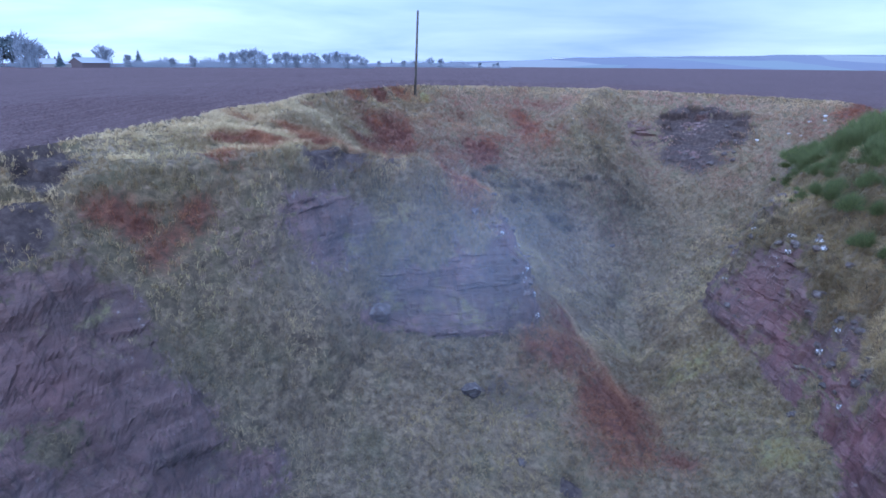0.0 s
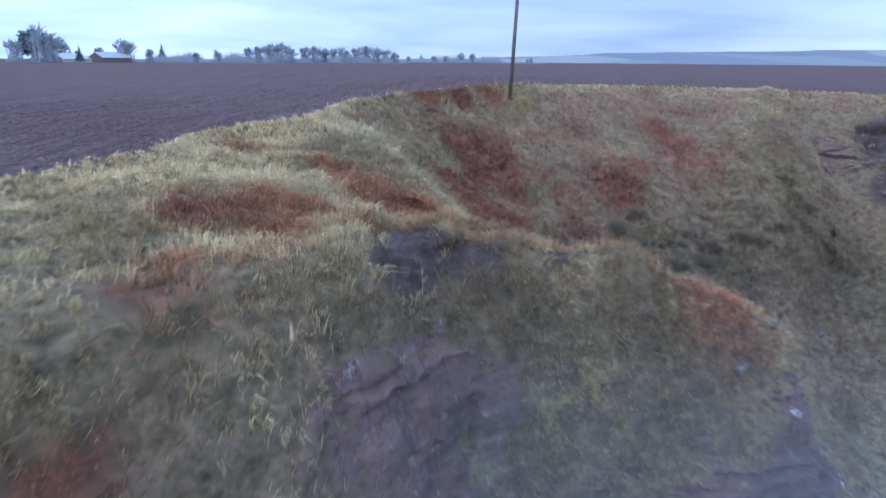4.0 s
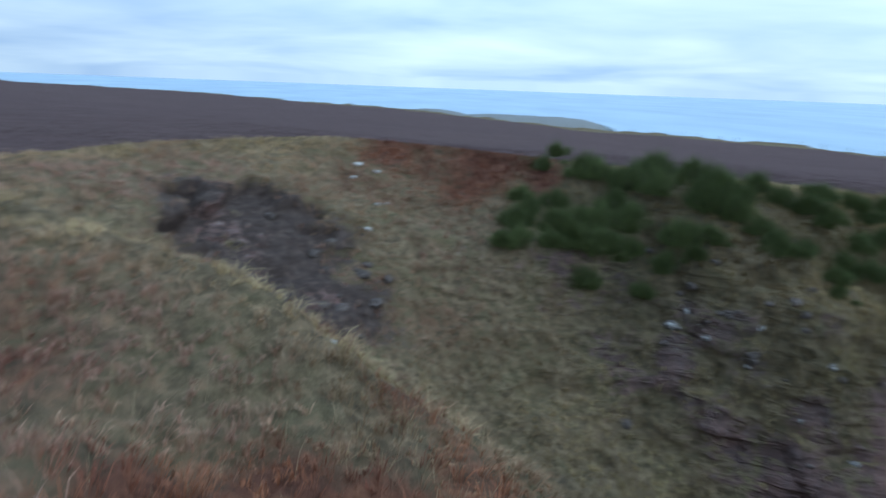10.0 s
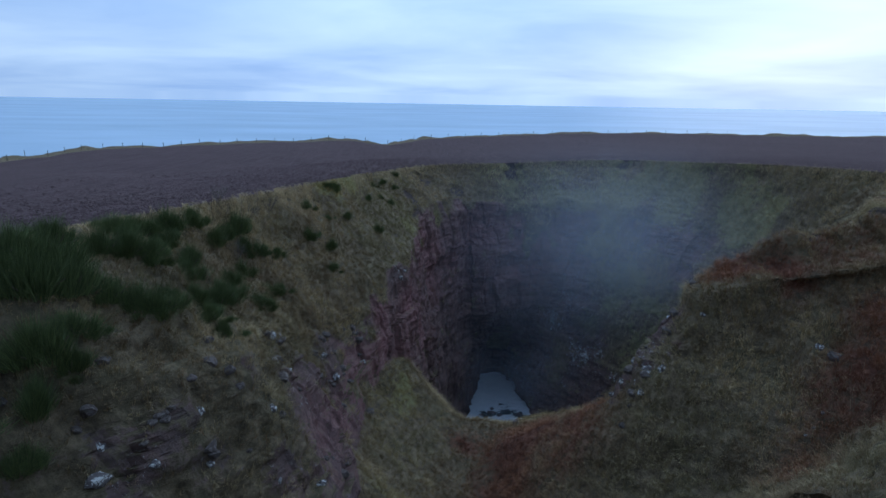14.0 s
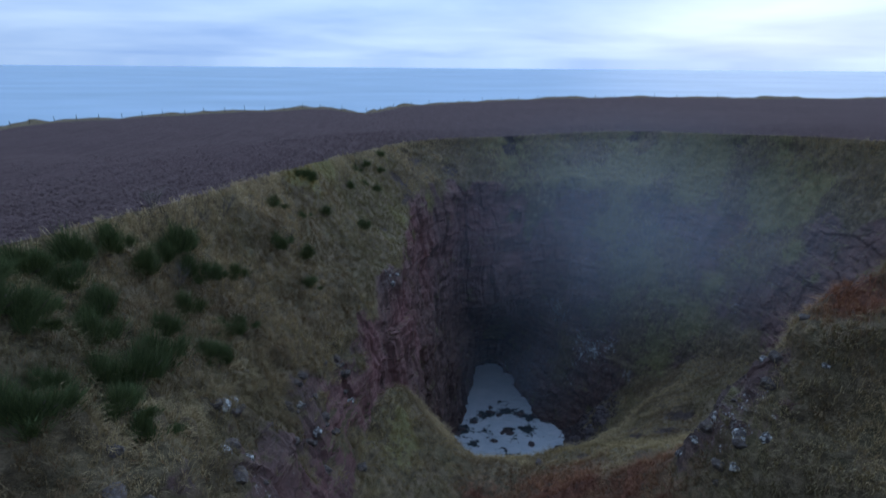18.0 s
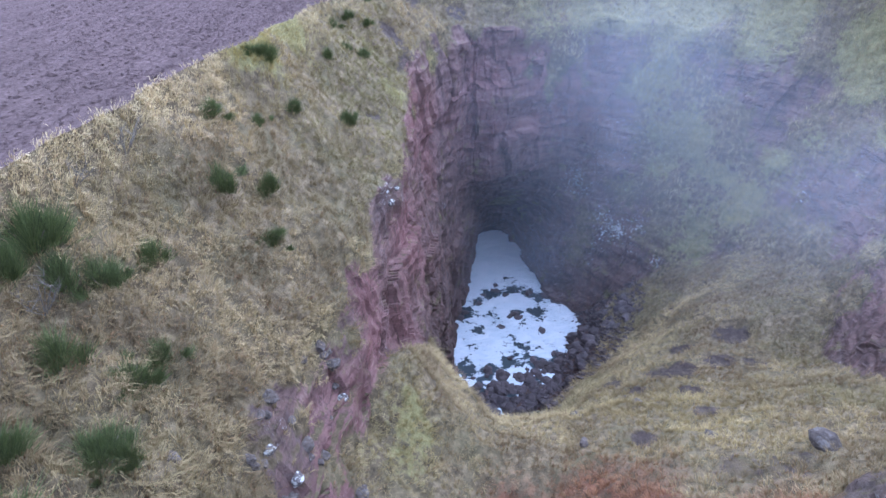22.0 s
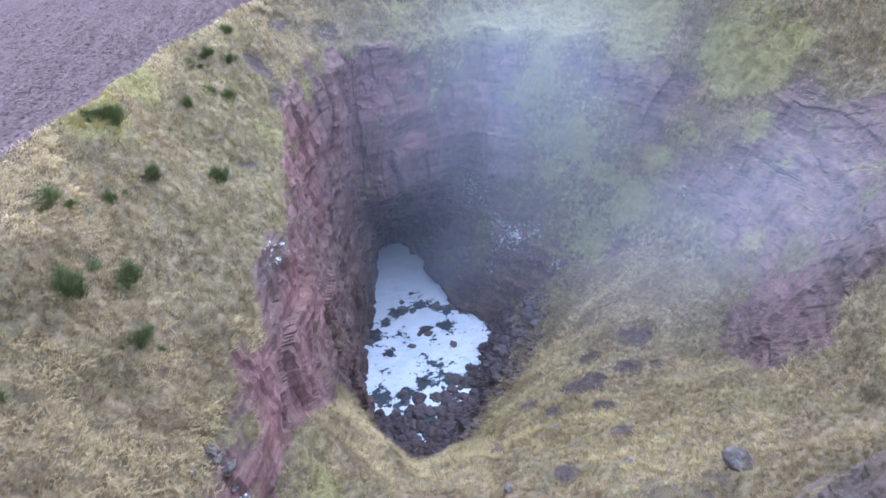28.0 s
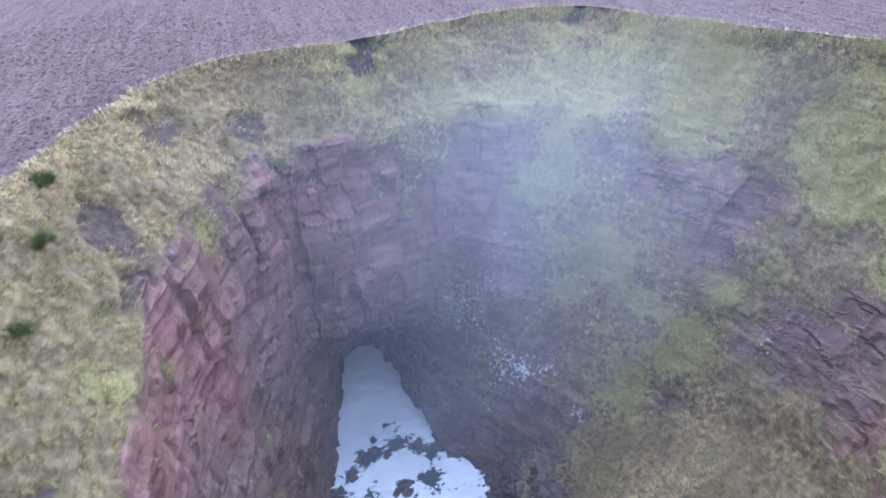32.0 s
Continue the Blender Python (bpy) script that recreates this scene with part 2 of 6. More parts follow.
    relief = s.mix(0.5, s.mix(0.5, n2, n3), s.mix(0.4, bed, crack, "SUBTRACT"))
    return s.bump(relief, 1.0, 0.35).m


def blade_material():
    s = Mat("dry_grass", 0.85, 0.15)
    v = s.ramp(s.island(), (0.0, 0.85), (0.5, 1.0), (1.0, 1.14))
    return s.colour(s.mix(1.0, s.attribute("tint", "Color"), v, "MULTIPLY")).m


SOIL, HILL, BLADE = soil_material(), ground_material(), blade_material()


# ---- small tools ----
def hash2(i, j, k, seed):
    h = (i.astype(np.int64) * 374761393 + j.astype(np.int64) * 668265263 + k.astype(np.int64) * 2147483647 + seed * 144665) & 0xFFFFFFFF
    h = ((h ^ (h >> 13)) * 1274126177) & 0xFFFFFFFF
    h = ((h ^ (h >> 16)) * 2246822519) & 0xFFFFFFFF
    return (h ^ (h >> 15)).astype(np.float64) / 4294967295.0


def value_noise(p, scale, seed=0):
    """Smooth noise from -1 to 1 at points p (n, 3)."""
    q = np.asarray(p, float) / scale
    i = np.floor(q)
    f = q - i
    f = f * f * (3 - 2 * f)
    i = i.astype(np.int64)
    out = 0
    for a in (0, 1):
        for b in (0, 1):
            for c in (0, 1):
                w = (f[:, 0] if a else 1 - f[:, 0]) * (f[:, 1] if b else 1 - f[:, 1]) * (f[:, 2] if c else 1 - f[:, 2])
                out = out + w * hash2(i[:, 0] + a, i[:, 1] + b, i[:, 2] + c, seed)
    return out * 2 - 1


def fbm(p, scale, octaves=4, seed=0, gain=0.5):
    total, amp = 0, 1.0
    for o in range(octaves):
        total = total + amp * value_noise(p, scale / 2 ** o, seed + o * 17)
        amp *= gain
    return total


def smooth_loop(points, n):
    """A closed Catmull-Rom curve through points, n places on it, the same number between any two."""
    p = np.asarray(points, float)
    u = np.arange(n) * len(p) / n
    k = u.astype(int)
    f = (u - k)[:, None]
    a, b, c, d = (p[(k + o) % len(p)] for o in (-1, 0, 1, 2))
    # tension keeps the bends close to the corners
    m1, m2 = (c - a) * 0.42, (d - b) * 0.42
    return (2 * f ** 3 - 3 * f ** 2 + 1) * b + (f ** 3 - 2 * f ** 2 + f) * m1 + (-2 * f ** 3 + 3 * f ** 2) * c + (f ** 3 - f ** 2) * m2


def mesh_from(name, verts, faces, material, smooth=True, attributes=None):
    """A mesh from arrays: verts (n, 3), faces (m, 3) or (m, 4)."""
    me = bpy.data.meshes.new(name)
    verts, faces = np.asarray(verts, np.float32), np.asarray(faces, np.int32)
    me.vertices.add(len(verts))
    me.vertices.foreach_set("co", verts.ravel())
    k = faces.shape[1]
    me.loops.add(faces.size)
    me.loops.foreach_set("vertex_index", faces.ravel())
    me.polygons.add(len(faces))
    me.polygons.foreach_set("loop_start", np.arange(0, faces.size, k, dtype=np.int32))
    me.polygons.foreach_set("use_smooth", np.full(len(faces), smooth))
    me.update(calc_edges=True)
    for key, data in (attributes or {}).items():
        data = np.asarray(data, np.float32)
        if data.ndim == 1:
            me.attributes.new(key, "FLOAT", "POINT").data.foreach_set("value", data)
        else:
            rgba = np.concatenate([data, np.ones((len(data), 1), np.float32)], 1)
            me.attributes.new(key, "FLOAT_COLOR", "POINT").data.foreach_set("color", rgba.ravel())
    if material:
        me.materials.append(material)
    return me


def part(name, bm, material, parent=None, label="", smooth=False):
    me = bpy.data.meshes.new(name)
    bm.to_mesh(me)
    bm.free()
    if smooth:
        me.polygons.foreach_set("use_smooth", np.full(len(me.polygons), True))
    me.materials.append(material)
    ob = new(name, me)
    if parent:
        ob.parent = parent
    return tagged(ob, label)


# ---- the lie of the land ----
# Four rings, station by station, clockwise from the pole: where the field ends, the top of the steep, its foot, the middle.
RIM = [(-5, 66), (0.5, 70.5), (6, 75), (12.5, 77.5), (18, 78), (23, 77.8), (31, 75), (38, 69), (38, 60), (34.6, 53), (31, 45.8), (29.3, 39.3), (28, 34.5),
       (26.5, 29.5), (25, 23), (23.2, 15.3), (21.2, 8.5), (19, 2), (16.8, -4.5), (14, -9.3), (8.7, -11.4), (2.2, -12), (-4.3, -14.4), (-10.3, -13.8), (-14.3, -8),
       (-17.5, -2), (-20.5, 3), (-22, 11), (-22, 19), (-20.8, 26.5), (-19.3, 32.2), (-18.3, 36), (-17.4, 38.8), (-16.9, 40.8), (-16.2, 42.6), (-15.4, 45), (-13.9, 49.3), (-10.9, 57.8)]
BROW_N = [(-4.5, 61.3, -1.8), (3, 62, -4.0), (9, 62.5, -4.9), (12.8, 64.8, -4.9), (14.6, 69.6, -2.4), (18.5, 74.2, -1.0), (25, 72.8, -1.9), (30, 67, -3.2), (30.5, 60, -5.2),
          (28.5, 51.8, -5.5), (22.6, 45, -6.4), (22.8, 39.6, -7.2), (22.5, 34, -8.8), (21.1, 28.5, -9.6), (19, 23.5, -9.4)]
BROW_S = [(17.1, 17.5, -9.6), (16, 10.5, -9.3), (15.3, 4.5, -8.5), (13.6, -1.5, -7.8), (10.8, -5.6, -8.0), (7.3, -7.6, -9.0), (3, -9.2, -9.3), (-3.2, -10.6, -9.0),
          (-8.3, -9, -9.0), (-12.6, -4, -9.5), (-15.6, 0, -9.5), (-18.3, 5, -9.0), (-19, 11, -9.0), (-18.6, 19.5, -6.0), (-16.9, 25.8, -2.3)]
BROW_W = [(-12.3, 30.3, -2.0), (-7.9, 36.2, -2.1), (-2.6, 37.8, -2.9), (2.0, 38.4, -4.9), (1.4, 40.2, -4.9), (-5.6, 40.5, -3.3), (-9, 45.8, -2.2), (-10.3, 54, -1.4)]
FOOT_N = [(-3, 57, -4.6), (5.5, 57.5, -8.6), (11.3, 58, -11.8), (14.8, 61.5, -11.6), (16.6, 66, -8.6), (18.8, 68.5, -6.8), (22.5, 65, -7.6), (24, 61, -10.0), (22.5, 56, -12.5),
          (22, 51.5, -13.6), (18.7, 45.2, -14.6), (18.7, 40, -14.8), (18.9, 34.8, -15.4), (18.5, 29.4, -15.6), (17.3, 24.5, -15.0)]
FOOT_S = [(15.6, 18.5, -20.0), (14.5, 13.5, -24.0), (12.2, 7.5, -37.4), (11.3, -1, -38.6), (9.3, -8.5, -38.6), (6, -20, -38.6), (2.3, -20, -38.6), (0.6, -8, -38.6),
          (-2.5, -3.8, -37.0), (-7, -0.5, -29.8), (-11, 2.8, -26.0), (-12.6, 6.8, -23.2), (-13.2, 12.4, -21.4), (-9.4, 18.6, -22.2), (-7.6, 24.6, -18.6)]
FOOT_W = [(-6.2, 29.4, -15.0), (-4.4, 33.4, -12.4), (-0.6, 34.2, -12.8), (4.6, 35.5, -12.8), (5.6, 41, -11.6), (0.4, 45.2, -10.4), (-4.8, 46.2, -7.2), (-6, 54, -4.8)]
MID_N = [(4, 51, -11.0), (9, 51.5, -14.0), (13, 51, -16.5), (14.6, 53, -17.2), (15.5, 57, -14.6), (16.3, 60, -12.6), (17, 58, -13.8), (16, 55.5, -16.0), (15, 51, -17.8),
         (14.2, 47.5, -18.8), (13.8, 44, -19.2), (13.6, 40, -19.2), (13.3, 35.5, -18.8), (12.9, 30.5, -18.5), (12.3, 27.4, -18.7)]
MID_S = [(12, 23.2, -21.2), (11, 16, -27.5), (9.5, 11, -34.5), (7.4, 7, -37.6), (6, 2, -38.8), (5, 0, -39), (4.5, -1, -39), (4, 0, -39),
         (3.6, 2, -38.9), (3.2, 4.5, -38.3), (3.6, 7.5, -36.3), (4, 11, -32.5), (4.6, 16, -27.0), (5.2, 20.5, -23.0), (5.6, 24.2, -20.2)]
MID_W = [(6.2, 26.6, -18.9), (7.2, 28.4, -18.0), (8.8, 29.5, -17.9), (10.6, 32.5, -17.6), (11.5, 38, -18.6), (9, 45, -16.5), (3, 49, -10.0), (2, 50.5, -9.5)]
BROW, FOOT, MID = BROW_N + BROW_S + BROW_W, FOOT_N + FOOT_S + FOOT_W, MID_N + MID_S + MID_W
STATIONS = len(RIM)


def field_z(x, y):
    """The field: level to the north, falling gently to the sea in the south and east."""
    return 0.5 + 0.062 * np.minimum(y - 66, 0) - 0.03 * x


COLS = 1200
rim_xy = smooth_loop(RIM, COLS)
col_station = np.arange(COLS) * STATIONS / COLS
rim_xy += (rim_xy - rim_xy.mean(0)) / np.linalg.norm(rim_xy - rim_xy.mean(0), axis=1)[:, None] * (0.5 * fbm(np.c_[rim_xy, np.zeros(COLS)], 4.0, 3, 5))[:, None]
rim = np.c_[rim_xy, field_z(rim_xy[:, 0], rim_xy[:, 1])]
brow, foot, mid = smooth_loop(BROW, COLS), smooth_loop(FOOT, COLS), smooth_loop(MID, COLS)


def station_values(pairs):
    """Values along the rings from (station, value) pairs."""
    s, v = zip(*pairs)
    return np.interp(col_station, s, v)


# how much bare rock stands between brow and foot, how far under the cliff is cut
ROCKY = station_values([(0, 0), (4.5, 0.0), (5, 0.6), (6.3, 0.6), (7, 0.0), (8, 0.3), (9, 0.42), (10.3, 0.48), (11.2, 0.85), (13, 1), (21.4, 1), (22.4, 0.58), (25, 0.52), (26, 0.7), (28, 0.9), (28.7, 0.8), (29.2, 0.1), (30.3, 0.1),
                        (30.8, 0.6), (31.2, 0.7), (32, 0.72), (32.8, 0.8), (33.2, 0.8), (33.6, 0.3), (33.9, 0.1), (35, 0), (38, 0)])
FALL = station_values([(0, 0.85), (8.4, 0.85), (9.6, 1.5), (10.6, 1.5), (11.6, 0.95), (13, 0.85), (38, 0.85)])
CAVE = station_values([(0, 0), (18.9, 0.0), (19.6, 0.75), (20, 1.0), (21, 1.0), (21.5, 0.75), (22.3, 0), (38, 0)])
A, B, C = 46, 130, 60
rows_, zone_v = [], []
for k in range(A):
    w = k / A
    drop = w ** FALL
    p = rim * (1 - w) + brow * w
    p[:, 2] = rim[:, 2] * (1 - drop) + brow[:, 2] * drop
    rows_.append(p)
    zone_v.append(w)
for k in range(B):
    w = k / B
    hollow = np.clip((w - 0.46) / 0.36, 0, 1) ** 1.4
    g = (w * (1 - CAVE) + hollow * CAVE)[:, None]
    p = brow * (1 - w) + foot * w
    p[:, :2] = brow[:, :2] * (1 - g) + foot[:, :2] * g
    rows_.append(p)
    zone_v.append(1 + w)
for k in range(C + 1):
    w = k / C
    p = foot * (1 - w) + mid * w
    rows_.append(p)
    zone_v.append(2 + w)
# from the middle ring on to the line where the floor is lowest
SPINE = [(16.5, 61, -11.8), (14.8, 53, -17.2), (13.7, 44, -19.3), (13.2, 36, -18.8), (10, 29.3, -18.1), (8, 24.5, -20.4), (6.6, 18, -27.0), (5.8, 12, -33.0), (5.2, 7, -37.2), (4.8, 2, -38.8), (4.2, -7, -39.2)]
GULLY = [(14.2, 48, -18.4), (9, 48.0, -15.0), (3, 48.8, -10.2), (-2, 50, -7.2)]


def nearest_on(lines, p):
    best, found = np.full(len(p), 1e9), p.copy()
    for line in lines:
        for a, b in zip(line[:-1], line[1:]):
            a, b = np.array(a, float), np.array(b, float)
            ab = (b - a)[:2]
            f = np.clip(((p[:, :2] - a[:2]) @ ab) / (ab @ ab), 0, 1)
            q = a + f[:, None] * (b - a)
            dist = np.linalg.norm(q[:, :2] - p[:, :2], axis=1)
            found[dist < best] = q[dist < best]
            best = np.minimum(best, dist)
    return found


spine = nearest_on((SPINE, GULLY), mid)
for k in range(1, 15):
    w = k / 14
    rows_.append(mid * (1 - w) + spine * w)
    zone_v.append(3 + w)
under = spine - mid
under[:, 2] = 0
under *= (0.9 / (np.linalg.norm(under, axis=1) + 0.3))[:, None]
under[:, 2] = -0.35
rows_.append(spine + under)
zone_v.append(4.1)
grid = np.array(rows_)
zone_v = np.array(zone_v)
# round the breaks of slope
for _ in range(5):
    g2 = grid.copy()
    g2[1:-1] = 0.5 * grid[1:-1] + 0.25 * (grid[:-2] + grid[2:])
    g2 = 0.5 * g2 + 0.25 * (np.roll(g2, 1, 1) + np.roll(g2, -1, 1))
    g2[0] = grid[0]
    grid = g2
rows_n = len(grid)


def grid_normals(g):
    du = np.roll(g, -1, 1) - np.roll(g, 1, 1)
    dv = np.gradient(g, axis=0)
    n = np.cross(dv, du)
    n /= np.linalg.norm(n, axis=2)[:, :, None] + 1e-9
    return n


# a grassy rib runs down the northern bank, gentle to the west and steep to the hollow
RIB = [(18, 78.5, 0.2), (14, 71, -0.6), (12.3, 67.7, -1.4), (11, 65.7, -2.2), (10.2, 63.5, -3.4), (9.8, 60.5, -6.2)]
flatp = grid.reshape(-1, 3)
on_rib = nearest_on((RIB,), flatp)
away = np.linalg.norm(on_rib[:, :2] - flatp[:, :2], axis=1)
east = flatp[:, 0] - on_rib[:, 0] > 0
tent = on_rib[:, 2] - np.where(east, 0.95, 0.2) * away
tent = tent - 1.2 * np.clip(61 - flatp[:, 1], 0, 99) - 0.8 * np.clip(3 - flatp[:, 0], 0, 99)
gain = tent - flatp[:, 2]
flatp[:, 2] += np.where(gain > -3, 0.5 * (gain + np.sqrt(gain ** 2 + 0.3)), 0) * np.clip(np.repeat(zone_v, COLS) / 0.12, 0, 1)
# the mound falls away steeply to the beach in front of the pool
fall = 4.6 * np.exp(-((flatp[:, 0] - 11.6) / 4.2) ** 2 - ((flatp[:, 1] - 14.5) / 6.2) ** 2) + 2.2 * np.exp(-((flatp[:, 0] - 6.5) / 4) ** 2 - ((flatp[:, 1] - 10.5) / 3.5) ** 2)
flatp[:, 2] = np.where(flatp[:, 2] > -38.3, np.maximum(flatp[:, 2] - fall * np.clip((np.repeat(zone_v, COLS) - 1.95) / 0.4, 0, 1), np.where(flatp[:, 1] > 6.2, -37.3, -38.3)), flatp[:, 2])
grid = flatp.reshape(grid.shape)
ease = np.exp(-(away / 5) ** 2).reshape(grid.shape[:2])[1:-1, :, None] * 0.9
for _ in range(4):
    near = 0.25 * (grid[:-2] + grid[2:] + np.roll(grid, 1, 1)[1:-1] + np.roll(grid, -1, 1)[1:-1])
    grid[1:-1] = grid[1:-1] * (1 - ease) + near * ease
nrm = grid_normals(grid)
if nrm[:A, :, 2].mean() < 0:
    nrm = -nrm
flatp = grid.reshape(-1, 3)
v_of = np.repeat(zone_v, COLS)
rock = np.tile(ROCKY, rows_n)
bare_from = np.tile(station_values([(0, 0.9), (10.8, 0.9), (11.6, 1.22), (13.5, 1.2), (14.4, 0.92), (30.2, 0.9), (30.8, 1.13), (33, 1.13), (34, 0.95), (38, 0.9)]), rows_n)
bare_from = bare_from + np.where(flatp[:, 1] < 34, 0.22, 0.1) * fbm(flatp * np.array([1, 1, 0.6]), 3.2, 3, 13)
fade = np.clip(np.minimum((v_of - bare_from) / 0.14, (2.10 - v_of) / 0.14), 0, 1)
steep = np.clip((0.80 - np.abs(nrm.reshape(-1, 3)[:, 2])) / 0.3, 0, 1)
patch = fbm(flatp, 5.0, 4, 3)
rock = np.clip(rock * fade * 1.15 * np.clip(0.35 + steep, 0, 1) + (0.30 + 0.9 * np.clip(0.25 - np.abs(rock - 0.5), 0, 1)) * patch * (rock > 0.08) * (fade > 0), 0, 1)


def blobs(spots):
    """Soft round patches (x, y, radius, strength), or (x, y, z, radius, strength) on the walls."""
    total = np.zeros(len(flatp))
    for x, y, *z, r, k in spots:
        d2 = ((flatp[:, 0] - x) ** 2 + (flatp[:, 1] - y) ** 2) / r ** 2
        if z:
            d2 = d2 + (flatp[:, 2] - z[0]) ** 2 / r ** 2
        total = np.maximum(total, k * np.exp(-d2 * 0.9))
    return total


broken = 0.5 + 0.9 * fbm(flatp, 3.0, 4, 51)
scar = blobs([(26, 70, 2.4, 0.6), (25.5, 67, 2.6, 0.65), (27.6, 66, 2.0, 0.6), (23.4, 67.4, 1.6, 0.5), (-15.5, 22.5, 2.5, 0.8)]) * (0.3 + 1.1 * broken)
rock = np.maximum(rock, np.clip(scar, 0, 0.85) * (scar > 0.25))
rock = np.where((v_of > 2.0) & (flatp[:, 2] < -33.5), 1.0, rock)
# mossy spurs between the bare faces
SPURS = [(-7.3, -8.5, -12.4, 2.2, 1.0), (-8.5, -5.5, -15.0, 2.4, 1.1), (-9.6, -3.4, -17.4, 2.6, 1.1), (-11.0, -0.7, -20.1, 2.6, 1.1), (-12.3, 2.1, -21.1, 2.2, 1.0), (-8.4, -3.7, -21.0, 2.6, 1.0), (-9.7, 0.2, -24.0, 2.4, 1.0), (-7.2, -6.1, -18.0, 2.2, 0.9),
         (-9.3, 0.5, -25.9, 2.2, 1.0), (-17.8, 1.9, -7.7, 2.6, 1.1), (-17.8, 5.3, -10.1, 2.2, 1.0), (-19.1, 6.5, -8.0, 2.6, 1.1), (-16.0, 5.8, -13.5, 1.5, 0.9), (-17.1, 8.1, -11.7, 1.5, 0.9), (-5.7, -6.0, -23.6, 1.8, 0.8)]
EAST_TURF = [(27.6, 48.4, -4.1, 1.6, 1.0), (24.2, 45.6, -5.9, 1.6, 1.0), (23.0, 46.1, -7.2, 1.0, 0.9), (21.9, 46.0, -8.1, 1.0, 0.9), (23.4, 49.2, -9.7, 1.0, 0.9), (21.3, 45.4, -9.4, 0.9, 0.9), (22.0, 47.5, -10.2, 1.0, 0.9), (25.6, 51.4, -8.9, 1.2, 0.9), (25.5, 56.8, -9.9, 1.8, 1.0),
             (23.5, 55.9, -11.8, 1.8, 1.0), (22.4, 54.5, -13.5, 1.8, 1.0), (23.3, 51.8, -12.5, 1.5, 0.9)]
WEST_TURF = [(-17.5, 24.0, -4.5, 1.2, 0.9), (-12.1, 26.8, -10.0, 1.4, 1.0), (-10.8, 28.0, -11.1, 1.4, 1.0), (-15.6, 20.3, -11.7, 1.2, 0.9), (-7.2, 28.0, -14.7, 1.8, 1.0), (-7.7, 30.8, -11.8, 1.6, 1.0)]
BLUFF_MOSS = [(-5.5, 36.2, -4.4, 1.6, 0.9), (-3, 36.8, -4.6, 1.8, 1.0), (-0.6, 37.2, -5.2, 1.8, 1.0), (-4.5, 35.4, -7.5, 1.3, 0.85), (-1.5, 35.8, -8, 1.3, 0.85), (1.2, 36.8, -7.4, 1.2, 0.8), (-6, 34.6, -9.6, 1.2, 0.8)]
CLIFF_TURF = [(22.2, 40.6, -7.6, 1.4, 1.1), (21.8, 42.3, -8.2, 1.4, 1.1), (22.2, 38.6, -9.0, 0.9, 0.9), (19.4, 33.6, -14.4, 0.8, 0.9), (19.1, 37, -14.6, 0.9, 0.9), (19.4, 31.6, -14.2, 0.8, 0.9), (22.2, 33.4, -10.0, 1.5, 1.1), (21.8, 31.3, -10.2, 0.9, 1.0), (21.7, 30, -9.6, 1.0, 1.0), (21.3, 34.4, -11.2, 1.0, 1.0), (22.8, 35.5, -9.2, 1.6, 1.1), (18.6, 30.6, -15.2, 1.3, 1.0), (17.6, 28.4, -15.6, 1.3, 1.0), (18.7, 26.6, -12.4, 0.7, 0.9),
              (20.6, 28.6, -10.8, 0.7, 0.9), (18.8, 22.6, -9.4, 0.9, 0.9), (20.2, 31, -12.2, 0.6, 0.9), (20.6, 35.6, -12.4, 0.9, 0.9)]
spur = blobs(SPURS + EAST_TURF + WEST_TURF + BLUFF_MOSS + CLIFF_TURF)
spur = np.maximum(spur, blobs([(-7, -8.8, -13.3, 2.6, 0.9), (-8.8, -4.9, -16.6, 3.4, 1.0), (-10.1, -1.4, -20.9, 3.6, 1.0), (-9.2, 0, -25.6, 2.6, 0.8), (-12.2, 2, -21.5, 2.6, 0.9), (-13.3, -4.5, -8.3, 2.4, 0.9), (-18, 3, -8, 2.5, 0.9),
              (-15.6, 4, -14.5, 1.4, 0.7), (-7.4, -9.6, -9, 2.2, 0.7), (16.4, 9, -8.4, 1.6, 0.7), (14.5, -1, -9.5, 1.8, 0.6), (21.5, 31.5, -8.6, 1.3, 0.7), (19.4, 32.5, -12.6, 1.4, 0.6), (20.2, 26.6, -10.4, 1.5, 0.8)] + [(18.5, 22.6, -10, 1.5, 0.8), (22.4, 36, -8.6, 1.6, 0.8), (20.8, 29.6, -10.8, 0.8, 0.7), (21, 33, -11, 0.9, 0.7), (20.4, 35, -12.6, 0.8, 0.6), (-13.5, 3, -17, 2.0, 0.8), (-17, 8, -10, 1.8, 0.8), (-16.5, 12, -9.5, 1.8, 0.8), (-14.5, 9, -14, 1.4, 0.7)]))
rock = rock * (1 - np.clip(spur * 1.25 * (0.6 + 0.7 * broken), 0, 0.95))
